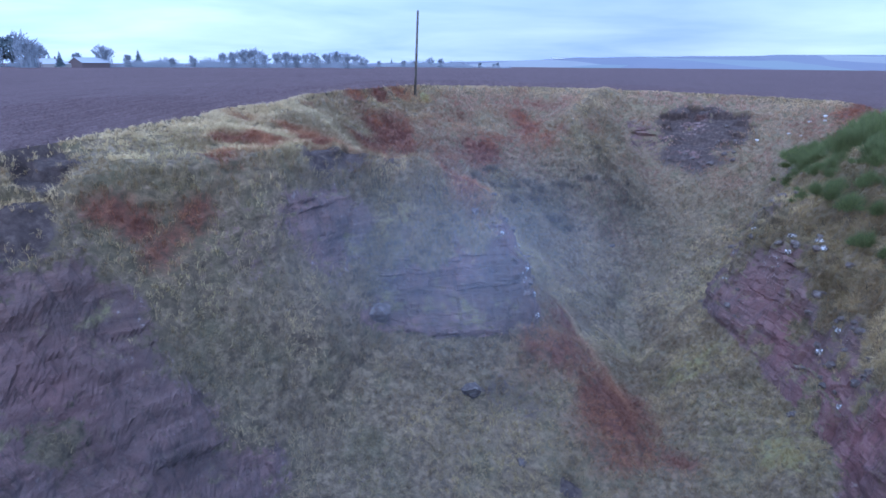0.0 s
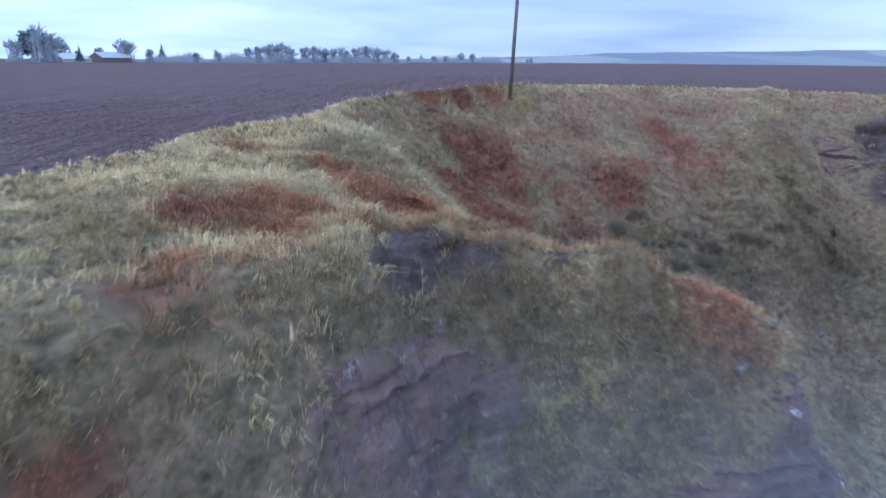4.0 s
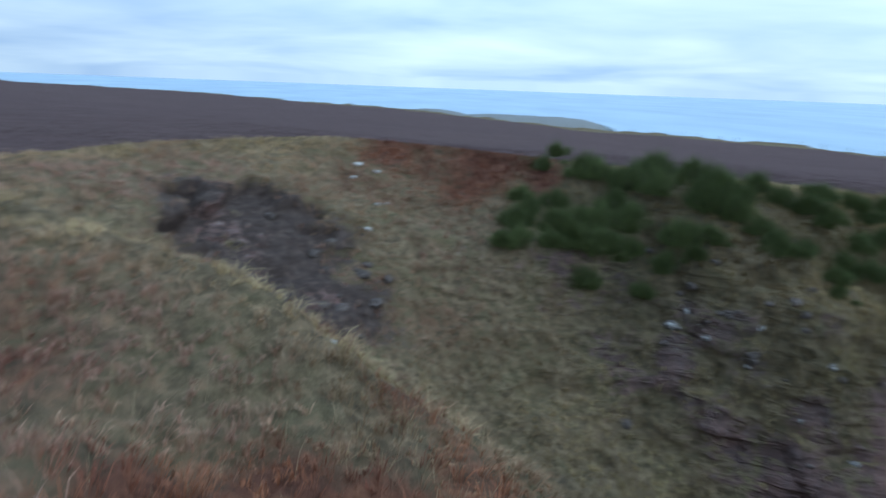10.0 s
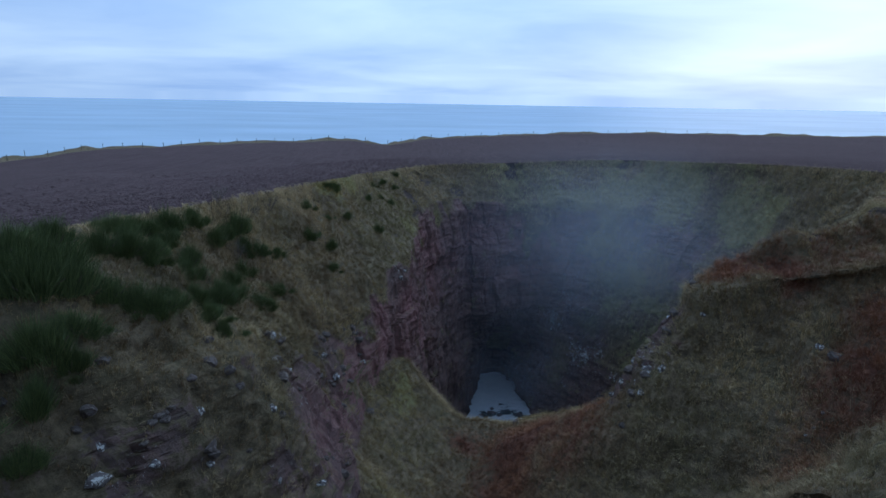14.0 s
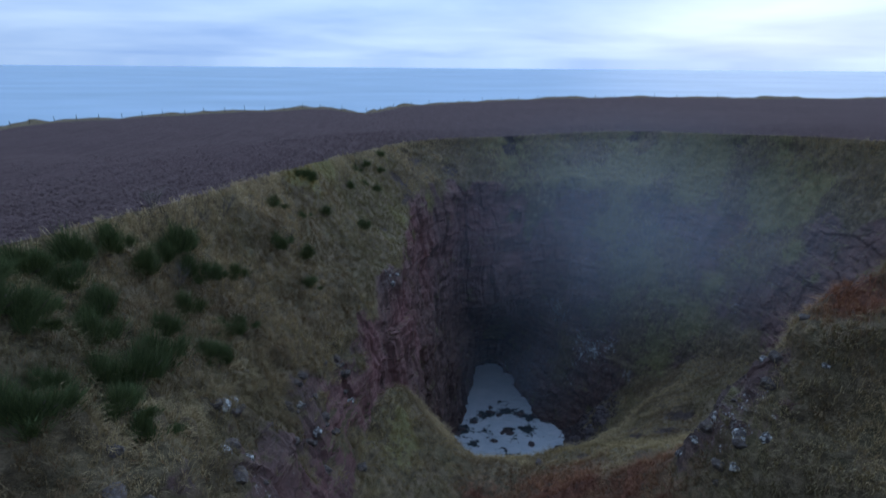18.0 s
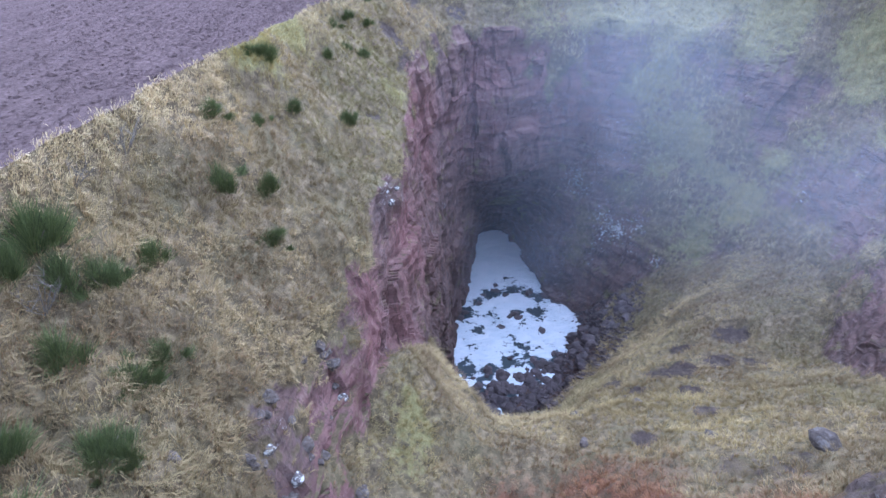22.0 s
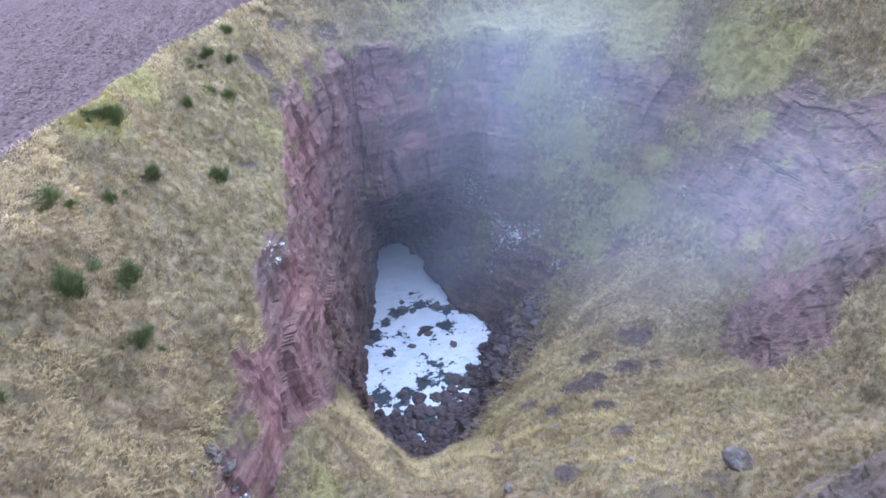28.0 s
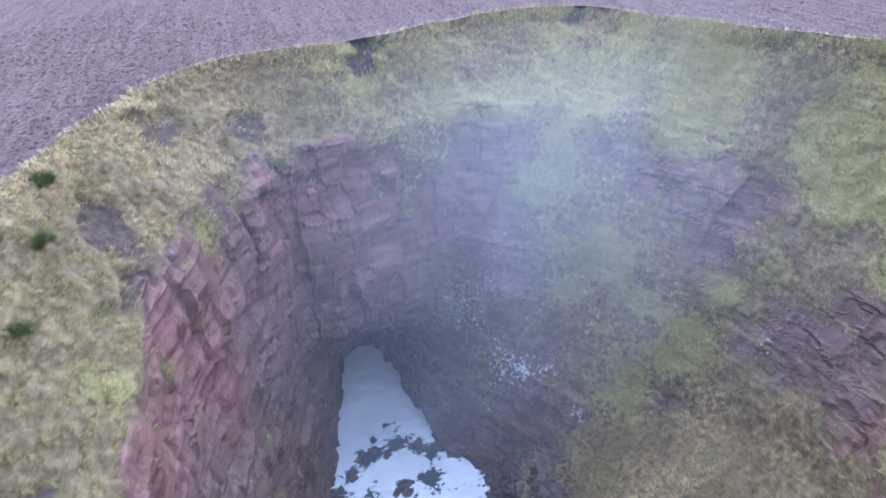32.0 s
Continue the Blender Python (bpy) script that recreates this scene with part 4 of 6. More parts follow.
faces_pit = ring_faces(rows_n, COLS)[:, ::-1]
last = (rows_n - 1) * COLS + np.arange(COLS)
jump = np.where(np.linalg.norm(spine - np.roll(spine, -1, 0), axis=1) > 0.9)[0]
fork = [(last[i], last[(i + 1) % COLS], last[j], last[(j + 1) % COLS]) for i in jump for j in jump if i < j and np.linalg.norm(spine[i] - spine[(j + 1) % COLS]) < 9 and np.linalg.norm(spine[(i + 1) % COLS] - spine[j]) < 9]
if fork:
    faces_pit = np.concatenate([faces_pit, np.array(fork)[:, ::-1]], 0)
# where turf, grass and rock take a darker colour: eastern bank, gullies, bluff
dark_areas = np.maximum(0.7 * np.exp(-((flatp[:, 0] - 23.5) / 6) ** 2 - ((flatp[:, 1] - 42) / 12) ** 2) * np.clip((1.85 - v_of) / 0.5, 0, 1), blobs([(27.5, 50.5, 3.6, 0.8), (5, 55, 4.5, 0.85), (9, 57, 3.5, 0.8), (13, 60, 2.5, 0.6), (14.5, 63.5, 2.6, 0.75), (15.5, 67, 2.2, 0.65), (17.5, 61, 3.2, 0.7), (19, 58.5, 3.0, 0.6), (-5, 35, -7, 2.7, 0.9), (-6.2, 36.6, -3.4, 1.5, 0.75), (-3.4, 36.8, -3.8, 1.8, 0.65), (-0.4, 37, -5, 1.8, 0.6), (0, 35, -10.5, 3, 0.95), (3, 35.5, -11, 2.5, 0.9), (-3.4, 34.8, -9.6, 2.5, 0.9), (-4.4, 36.2, -4.6, 2.2, 0.8), (-1, 36.8, -5, 2.2, 0.8), (-1, 35.2, -7, 2.8, 0.9), (2.6, 35.8, -9, 2.2, 0.8), (-13, 22, 4, 0.7)])) * np.clip(0.75 + 0.8 * fbm(flatp, 3.0, 3, 89), 0, 1)
data_pit = {"dark_areas": dark_areas, "rock": rock, "rust": rust, "green": green, "earth": earth, "clean": clean, "lichen": lichen}
face_rock = rock[faces_pit].mean(1)
face_v = v_of[faces_pit].mean(1)
face_z = flatp[faces_pit, 2].mean(1)
is_floor = (face_v > 2.0) & (face_z < -33.0)
is_cliff = (face_rock > 0.5) & ~is_floor
for pick, name, label in ((~is_cliff & ~is_floor, "grass_bank", "rough winter grass banks with rusty bracken falling into the sinkhole"),
                          (is_cliff, "cliff_face", "red-brown bedded sandstone cliff of the sinkhole with ledges and cracks"),
                          (is_floor, "shingle_floor", "dark wet shingle and rock floor at the foot of the sinkhole")):
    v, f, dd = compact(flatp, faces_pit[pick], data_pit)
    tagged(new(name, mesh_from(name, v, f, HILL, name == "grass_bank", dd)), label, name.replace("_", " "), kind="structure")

fx, fy = np.meshgrid(np.linspace(9.5, 15.2, 20), np.linspace(43, 53, 30), indexing="ij")
fork_z = np.interp(fy, (44, 53), (-19.3, -17.2)) + 0.62 * np.maximum(0, 13.9 - fx) - 0.28
fi, fj = np.meshgrid(np.arange(19), np.arange(29), indexing="ij")
fork_f = np.stack([fi * 30 + fj, (fi + 1) * 30 + fj, (fi + 1) * 30 + fj + 1, fi * 30 + fj + 1], -1).reshape(-1, 4)
tagged(new("gully_floor", mesh_from("gully_floor", np.stack([fx, fy, fork_z], -1).reshape(-1, 3), fork_f, HILL)), "grassy floor where the side gully meets the hollow", "ground", kind="structure")

faces_field = ring_faces(len(field_grid), COLS)
fv = field_grid.reshape(-1, 3)
cut = VERGE_ROW * COLS
tagged(new("ground", mesh_from("ground", fv, faces_field[:cut], SOIL)), "wide ploughed field of purple-brown soil around the sinkhole", "ploughed field", kind="structure")
v, f, dd = compact(fv, faces_field[cut:], {"rock": np.where(np.arange(len(fv)) >= (VERGE_ROW + 5) * COLS, 1.0, 0.0), "green": np.full(len(fv), 0.35)})
tagged(new("coast_verge", mesh_from("coast_verge", v, f, HILL, True, dd)), "strip of rough yellow-green grass along the sea cliff edge", "coast verge", kind="structure")

# ---- sea ----
def sea_material():
    s = Mat("sea", 0.5, 0.35)
    s.colour(s.mix(s.ramp(s.noise(0.004, 4, 0.6, (1, 2.2, 1)), (0.35, 0.0), (0.65, 1.0)), (0.25, 0.36, 0.46), (0.33, 0.45, 0.56)))
    return s.bump(s.mix(0.5, s.noise(0.05, 6, 0.7, (1, 2.5, 1)), s.noise(0.4, 4)), 0.3, 1.2).m


SEA = sea_material()
bm = bmesh.new()
bmesh.ops.create_grid(bm, x_segments=24, y_segments=24, size=3400)
for v in bm.verts:
    v.co += Vector((0, 0, -37.9))
sea = tagged(part("water", bm, SEA), "pale blue-grey open sea under a hazy sky", "sea", kind="structure")

# ---- scattering on the banks ----
rng = np.random.default_rng(7)
quad = ring_faces(rows_n, COLS)
qa, qb, qc, qd = (flatp[quad[:, i]] for i in range(4))
quad_area = 0.5 * np.linalg.norm(np.cross(qc - qa, qd - qb), axis=1)
quad_mid = 0.25 * (qa + qb + qc + qd)
quad_n = np.cross(qb - qd, qc - qa)
quad_n /= np.linalg.norm(quad_n, axis=1)[:, None] + 1e-9
quad_n[quad_n[:, 2] < 0] *= -1
quad_rock, quad_rust, quad_green, quad_earth = (a[quad].mean(1) for a in (rock, rust, green, earth))
quad_v = v_of[quad].mean(1)


def scatter(n, weight):
    """n random places on the banks: their quads and points."""
    w = weight * quad_area
    pick = rng.choice(len(quad), n, p=w / w.sum())
    s, t = rng.random((2, n, 1))
    return pick, (qa[pick] * (1 - s) + qb[pick] * s) * (1 - t) + (qd[pick] * (1 - s) + qc[pick] * s) * t


def blades(name, base, out, height, width, tint, droop):
    """Bent three-sided blades of grass in one mesh: out is the way each one leans."""
    n = len(base)
    side = np.cross(out, (0, 0, 1.0))
    side += rng.normal(0, 0.5, (n, 3))
    side /= np.linalg.norm(side, axis=1)[:, None]
    side *= width[:, None] * 0.5
    rise = np.c_[np.zeros(n), np.zeros(n), height]
    middle = base + rise * 0.6 + out * (height * 0.30)[:, None]
    tip = base + rise * (1.0 - droop)[:, None] + out * (height * (0.55 + droop))[:, None]
    v = np.stack([base - side - rise * 0.12, base + side - rise * 0.12, middle + side * 0.8, middle - side * 0.8, tip], 1).reshape(-1, 3)
    k = np.arange(n)[:, None] * 5
    f = np.concatenate([k + (0, 1, 2), k + (0, 2, 3), k + (3, 2, 4)], 0)
    return mesh_from(name, v, f, BLADE, False, {"tint": np.repeat(tint, 5, 0)})


def grass_tint(p, pick, n):
    straw, fawn, olive, pink = np.array([(0.52, 0.39, 0.205), (0.26, 0.182, 0.098), (0.2, 0.18, 0.085), (0.40, 0.245, 0.18)])
    a = np.clip(0.5 + 1.3 * fbm(p, 2.0, 3, 81), 0, 1)[:, None]
    b = np.clip(0.1 + 1.0 * fbm(p, 4.5, 3, 83), 0, 0.8)[:, None]
    c = np.clip(0.75 + 0.8 * fbm(p, 5.0, 2, 85), 0, 1)[:, None] * np.clip((p[:, 1] - 53) / 7, 0, 1)[:, None]
    tint = fawn * (1 - a) + straw * a
    tint = tint * (1 - b * 0.7) + olive * b * 0.7
    tint = tint * (1 - c) + pink * c
    # darker grass on the eastern bank, in the gullies and about the bluff
    dark_share = dark_areas[quad[pick]].mean(1)[:, None]
    tint = tint * (1 - dark_share) + np.array((0.125, 0.1, 0.05)) * dark_share
    pale = 0.75 * np.exp(-((p[:, 0] + 11.8) / 3.2) ** 2 - ((p[:, 1] - 47.5) / 6) ** 2)[:, None]
    tint = tint * (1 - pale) + np.array((0.56, 0.45, 0.27)) * pale * (0.6 + 0.6 * a)
    for x, y, wx, wy, k in ((-14, 33, 5, 5, 0.6), (-12.5, 29, 4, 4, 0.55), (14.8, 71.5, 1.6, 3.5, 0.75), (12.9, 67.6, 0.9, 2.2, 0.8), (11.7, 65.2, 0.8, 1.8, 0.75), (17, 75.5, 2.0, 2.0, 0.6), (22.5, 57, 4, 6, 0.5), (20, 49, 2.5, 6, 0.45), (8, -8.5, 9, 4, 0.55), (-8, 61, 3, 4, 0.4)):
        sere = k * np.exp(-((p[:, 0] - x) / wx) ** 2 - ((p[:, 1] - y) / wy) ** 2)[:, None]
        tint = tint * (1 - sere) + np.array((0.50, 0.405, 0.21)) * sere * (0.65 + 0.55 * a)
    gold = 0.7 * np.exp(-((p[:, 0] - 3) / 7) ** 2 - ((p[:, 1] - 25) / 6.5) ** 2)[:, None]
    tint = tint * (1 - gold) + np.array((0.34, 0.25, 0.1)) * gold * (0.75 + 0.5 * a)
    moss = 0.85 * np.exp(-((p[:, 0] - 18) / 3.5) ** 2 - ((p[:, 1] - 9) / 8) ** 2)[:, None]
    tint = tint * (1 - moss) + np.array((0.25, 0.22, 0.095)) * moss
    brown = 0.45 * np.exp(-((p[:, 0] - 23) / 5) ** 2 - ((p[:, 1] - 33) / 9) ** 2)[:, None]
    tint = tint * (1 - brown) + np.array((0.27, 0.195, 0.098)) * brown * (0.6 + 0.7 * a)
    near_rim = np.clip(1 - quad_v[pick] / 0.24, 0, 1)[:, None] * 0.8
    tint = tint * (1 - near_rim) + np.array((0.60, 0.475, 0.27)) * near_rim
    g = np.clip(quad_green[pick] * 1.6 + rng.normal(0, 0.15, n) - 0.25, 0, 1)[:, None]
    tint = tint * (1 - g) + np.where(p[:, 1:2] < 14, (0.40, 0.34, 0.155), (0.35, 0.275, 0.10)) * g
    r = np.clip(quad_rust[pick] * 2.2 + rng.normal(0, 0.4, n) - 0.30, 0, 1)[:, None]
    o = np.clip(0.3 + 1.3 * fbm(p, 2.6, 3, 93), 0, 1)[:, None]
    red = np.where(p[:, 1:2] > 52, np.array((0.165, 0.064, 0.046)) * (1 - o) + np.array((0.31, 0.13, 0.07)) * o, np.array((0.215, 0.09, 0.053)) * (1 - o) + np.array((0.335, 0.155, 0.08)) * o)
    tint = tint * (1 - r) + red * r
    # lighter at the rim, darker down the slope
    return tint * rng.uniform(0.82, 1.16, (n, 1)) * (1.0 - 0.12 * np.clip((quad_v[pick] - 0.15) / 0.5, 0, 1) - 0.12 * np.clip((quad_v[pick] - 1.6) / 0.6, 0, 1))[:, None]


turfy = np.clip(1 - quad_rock * 1.6, 0, 1) * np.clip(1.1 - quad_earth * 1.1, 0.0, 1) * (quad_mid[:, 2] > -34.5)
close = 1 + 2.0 * np.exp(-(((quad_mid[:, 0] + 5) / 12) ** 2 + ((quad_mid[:, 1] - 50) / 17) ** 2)) + 6.0 * np.exp(-(((quad_mid[:, 0] + 10) / 5) ** 2 + ((quad_mid[:, 1] - 41) / 9) ** 2))
fine_only = 1 - 0.85 * np.exp(-(((quad_mid[:, 0] + 9) / 7) ** 2 + ((quad_mid[:, 1] - 40) / 11) ** 2))
lip = 1 + 1.2 * np.exp(-((quad_v - 0.02) / 0.07) ** 2)


east_bank = 1 + 1.4 * np.exp(-((quad_mid[:, 0] - 24) / 5) ** 2 - ((quad_mid[:, 1] - 32) / 12) ** 2)


def dry_grass(name, label, tufts, per, weight, size, thin):
    pick, centre = scatter(tufts, weight)
    pick, n = np.repeat(pick, per), tufts * per
    spread = rng.normal(0, 1, (n, 3)) * (1, 1, 0)
    base = np.repeat(centre, per, 0) + spread * 0.11 * size
    # keep to the slope round the tuft's middle
    nn = quad_n[pick]
    base[:, 2] -= 0.11 * size * (spread * nn).sum(1) / np.maximum(nn[:, 2], 0.35)
    out = spread * 0.55 + nn * (1, 1, 0) * 1.1 + np.repeat(rng.normal(0, 0.35, (tufts, 3)), per, 0) * (1, 1, 0)
    tall = size * rng.uniform(0.35, 1.0, n) * np.repeat(rng.uniform(0.6, 1.25, tufts), per)
    tall *= np.clip(0.5 + quad_v[pick] * 4, 0, 1)
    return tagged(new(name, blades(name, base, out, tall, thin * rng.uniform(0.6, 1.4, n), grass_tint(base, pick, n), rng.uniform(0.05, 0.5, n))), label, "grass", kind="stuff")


dry_grass("dry_grass", "long tangled straw-coloured winter grass on the banks", 24000, 15, turfy * close * lip * np.clip((quad_mid[:, 1] - 31) / 4, 0.12, 1), 0.42, 0.014)
dry_grass("bank_grass", "coarse bleached grass tussocks on the pit's slopes", 34000, 13, turfy * lip * fine_only * east_bank * np.clip((52 - quad_mid[:, 1]) / 8, 0.05, 1), 0.36, 0.016)
dry_grass("short_grass", "short matted dry grass and bracken litter on the slopes", 25000, 7, turfy * lip * fine_only, 0.25, 0.026)

# tall seed stalks that stand above the rest near the northern bank
pick, base = scatter(1500, turfy * np.exp(-(((quad_mid[:, 0] - 2) / 14) ** 2 + ((quad_mid[:, 1] - 60) / 14) ** 2)))
n = len(base)
tagged(new("seed_stalks", blades("seed_stalks", base, rng.normal(0, 0.35, (n, 3)) * (1, 1, 0), rng.uniform(0.35, 0.75, n), np.full(n, 0.011), np.tile((0.42, 0.33, 0.20), (n, 1)), rng.uniform(0, 0.15, n))),
       "thin pale dead seed stalks standing above the grass", "grass", kind="stuff")

# clods on the ploughed field near the rim
n = 90000
cp = rng.integers(0, COLS, n)
cr = rng.beta(1.0, 1.9, n) * 30 + 0.5
clod_xy = rim[cp, :2] + way[cp] * cr[:, None] + rng.normal(0, 0.15, (n, 2))
fi = np.clip(cr / 0.35, 0, NEAR - 1).astype(int)
far_w = (cr / gap[cp]) ** 0.9
clod_z = np.where(cr < 20.5, field_grid[fi, cp, 2], rim[cp, 2] * (1 - far_w) + edge_z[cp] * far_w - 0.1)
size = rng.gamma(2.2, 0.017, n)[:, None, None] + 0.02
shape = np.array([(-1, -0.8, 0), (1, -0.7, 0.1), (0.1, 1, -0.1), (0.0, 0.1, 0.55), (0.7, 0.5, 0.2)], float)
v = np.stack([clod_xy[:, 0], clod_xy[:, 1], clod_z], 1)[:, None, :] + shape[None] * size * rng.uniform(0.6, 1.3, (n, 5, 3))
k = np.arange(n)[:, None] * 5
f = np.concatenate([k + (0, 1, 3), k + (1, 4, 3), k + (4, 2, 3), k + (2, 0, 3)], 0)
tagged(new("soil_clods", mesh_from("soil_clods", v.reshape(-1, 3), f, SOIL, False)), "turned clods of dry purple-brown earth on the ploughed field", "soil clods", kind="stuff")


# ---- pool ----
def foam_material():
    s = Mat("foam", 0.5, 0.4)
    torn = s.math("ADD", s.noise(0.55, 7, 0.62, None, 0.6), s.math("MULTIPLY", s.math("SUBTRACT", s.noise(2.4, 5), 0.5), 0.35))
    place = s.t.nodes.new("ShaderNodeSeparateXYZ")
    s.link(s.coords, place.inputs[0])
    # thick at the back of the cave, torn into bands over the rocks in front
    bands = s.math("MULTIPLY", s.math("SUBTRACT", s.noise(0.5, 7, 0.65, (0.65, 1.15, 1.0), 0.9), 0.5), 0.7)
    depth = s.t.nodes.new("ShaderNodeMapRange")
    for key, value in (("From Min", -10.0), ("From Max", 3.0), ("To Min", 0.16), ("To Max", -0.02)):
        depth.inputs[key].default_value = value
    s.link(place.outputs["Y"], depth.inputs["Value"])
    f = s.ramp(s.math("SUBTRACT", s.math("ADD", s.math("ADD", torn, bands), depth.outputs[0]), s.math("MULTIPLY", s.attribute("reef"), 0.36)), (0.38, 0.0), (0.43, 1.0))
    s.colour(s.mix(f, (0.05, 0.065, 0.075), s.ramp(s.noise(0.9, 7, 0.65, (0.6, 1.3, 1.0), 0.8), (0.3, (0.46, 0.52, 0.57)), (0.7, (0.68, 0.69, 0.71)))))
    s.link(s.ramp(f, (0.0, 0.15), (1.0, 0.75)), s.b.inputs["Roughness"])
    return s.bump(s.mix(0.4, torn, s.noise(6.0, 4)), 0.7, 0.25).m


bm = bmesh.new()
bmesh.ops.create_grid(bm, x_segments=70, y_segments=110, size=1.0)
for v in bm.verts:
    x, y = 4.5 + 13 * v.co.x, -7 + 21 * v.co.y
    v.co = Vector((x, y, -37.5 + 0.10 * noise.noise((x * 0.5, y * 0.5, 0)) + 0.05 * noise.noise((x * 1.9, y * 1.9, 4))))
# dark reefs show through the foam, and it ends on the beach
REEF = [(9.9, -5.3, 1.3, 1.0), (8.2, -6.8, 1.4, 1.0), (6.2, -8.4, 1.5, 1.0), (4.4, -9.3, 1.5, 1.0), (2.4, -8.4, 1.2, 0.9), (0.8, -7.4, 1.2, 1.0), (-0.6, -6.4, 1.0, 0.9), (6.2, -3.9, 1.2, 0.9), (4.4, -4.4, 1.2, 1.0), (2.4, -4.6, 1.1, 0.9), (8.6, -2.4, 0.6, 0.8), (2.4, -1.4, 0.5, 0.7),
        (10.6, 3.6, 1.0, 0.5), (8.4, 3.4, 0.9, 0.5), (6, 3.0, 1.2, 0.6), (4, 2.4, 1.0, 0.6), (10, 6.8, 1.0, 1.0), (7.5, 6.8, 1.2, 1.0), (4.8, 6.4, 1.2, 1.0)]
pool = part("pool_water", bm, foam_material(), None, "", True)
reef = pool.data.attributes.new("reef", "FLOAT", "POINT")
for v in pool.data.vertices:
    reef.data[v.index].value = max(k * math.exp(-((v.co.x - x) ** 2 + (v.co.y - y) ** 2) / r ** 2) for x, y, r, k in REEF)
tagged(pool, "churning white sea foam over dark water in the bottom of the pit", "water", kind="structure")


# ---- stones ----
def stone_material(name, dark, light, lichen=0.0):
    s = Mat(name, 0.85, 0.3)
    c = s.ramp(s.noise(2.5, 6, 0.65), (0.3, dark), (0.7, light))
    c = s.mix(0.35, c, s.ramp(s.chance(), (0, dark), (1, light)))
    if lichen:
        c = s.mix(s.ramp(s.noise(1.9, 6, 0.7), (0.5, 0.0), (0.55, lichen)), c, (0.46, 0.45, 0.42))
    return s.colour(c).bump(s.noise(7.0, 6, 0.7), 0.8, 0.06).m


WET = stone_material("wet_stone", (0.045, 0.035, 0.038), (0.13, 0.10, 0.10))
RED = stone_material("sandstone", (0.045, 0.035, 0.031), (0.115, 0.087, 0.075), 0.12)
PALE = stone_material("pale_stone", (0.32, 0.31, 0.28), (0.56, 0.55, 0.52))


def stone_mesh(name, seed, material, flat=0.7, detail=2):
    bm = bmesh.new()
    bmesh.ops.create_icosphere(bm, subdivisions=detail, radius=1)
    for v in bm.verts:
        d = v.co.normalized()
        r = 1 + 0.45 * noise.noise(d * 1.1 + Vector((seed * 7.3, 0, 0))) + 0.22 * noise.noise(d * 2.9 + Vector((0, seed * 3.1, 0)))
        v.co = Vector((d.x * r, d.y * r * 0.85, d.z * r * flat))
        for axis in range(3):
            v.co[axis] = 0.8 * v.co[axis] + 0.2 * round(v.co[axis] * 2.2) / 2.2
    me = bpy.data.meshes.new(name)
    bm.to_mesh(me)
    bm.free()
    me.materials.append(material)
    return me


def drop_z(x, y, above=None):
    """The height of the banks at (x, y): the highest point of the sheet near it."""
    d2 = (flatp[:, 0] - x) ** 2 + (flatp[:, 1] - y) ** 2
    near = np.argsort(d2)[:6]
    return float(np.median(flatp[near, 2]))


def stones(name, label, group, meshes, spots, sunk=-0.12):
    for i, (x, y, r) in enumerate(spots):
        ob = new(name, meshes[i % len(meshes)])
        ob.matrix_basis = pose(x, y, drop_z(x, y) - sunk * r, random.uniform(-15, 15), random.uniform(-15, 15), random.uniform(0, 360)) @ Matrix.Diagonal((r, r, r, 1))
        tagged(ob, label, "boulder", group)


wet_meshes = [stone_mesh("wet_boulder", k, WET) for k in range(5)]
red_meshes = [stone_mesh("sandstone_boulder", 10 + k, RED) for k in range(4)]
pale_meshes = [stone_mesh("pale_stone", 20 + k, PALE, 0.6) for k in range(3)]
shore = []
for i in range(150):
    a = random.random()
    x = -3.5 + 15 * a + random.uniform(-1.4, 1.4)
    y = 1.5 + 5.5 * min(1, a * 1.7) + random.gauss(0, 1.7)
    shore.append((x, y, random.uniform(0.22, 0.75)))
for x, y, r in shore:
    if x > 11.2:
        continue
    ob = new("wet_boulder", wet_meshes[int(r * 100) % 5])
    z = max(drop_z(x, y), -37.55)
    ob.matrix_basis = pose(x, y, z + 0.1 * r, random.uniform(-20, 20), random.uniform(-20, 20), random.uniform(0, 360)) @ Matrix.Diagonal((r, r, r, 1))
    tagged(ob, "dark wet boulder at the foam's edge", "boulder", "wet boulders round the pool")
for i in range(38):
    x, y, wide, _ = REEF[i % 16]
    x, y, r = x + random.gauss(0, 0.6 * wide), y + random.gauss(0, 0.5 * wide), random.uniform(0.2, 0.6)
    ob = new("wet_boulder", wet_meshes[i % 5])
    ob.matrix_basis = pose(x, y, -37.65, random.uniform(-20, 20), random.uniform(-20, 20), random.uniform(0, 360)) @ Matrix.Diagonal((r * 1.3, r, r * 0.8, 1))
    tagged(ob, "dark rock awash in white foam", "boulder", "wet boulders round the pool")
stones("sandstone_boulder", "weathered grey-red sandstone boulder lying in the grass", "boulders on the slopes", red_meshes,
       [(0.85, 31.4, 0.6), (-4.6, 34.2, 0.9), (3.5, 28.6, 0.3), (-5.5, 16, 0.25),
        (8.6, 27.4, 0.3), (22.6, 38.4, 0.4), (22.3, 40.2, 0.45), (21.8, 36.2, 0.4), (3.4, 39, 0.3), (4.4, 37.2, 0.35),
        (20.4, 31.5, 0.35), (-2.3, 43, 0.35), (27, 65, 0.35), (28.6, 66.6, 0.3), (25.5, 64.5, 0.35), (27.5, 63.8, 0.3), (24.2, 66, 0.3), (14.8, 58.5, 0.3)])
outcrop = []
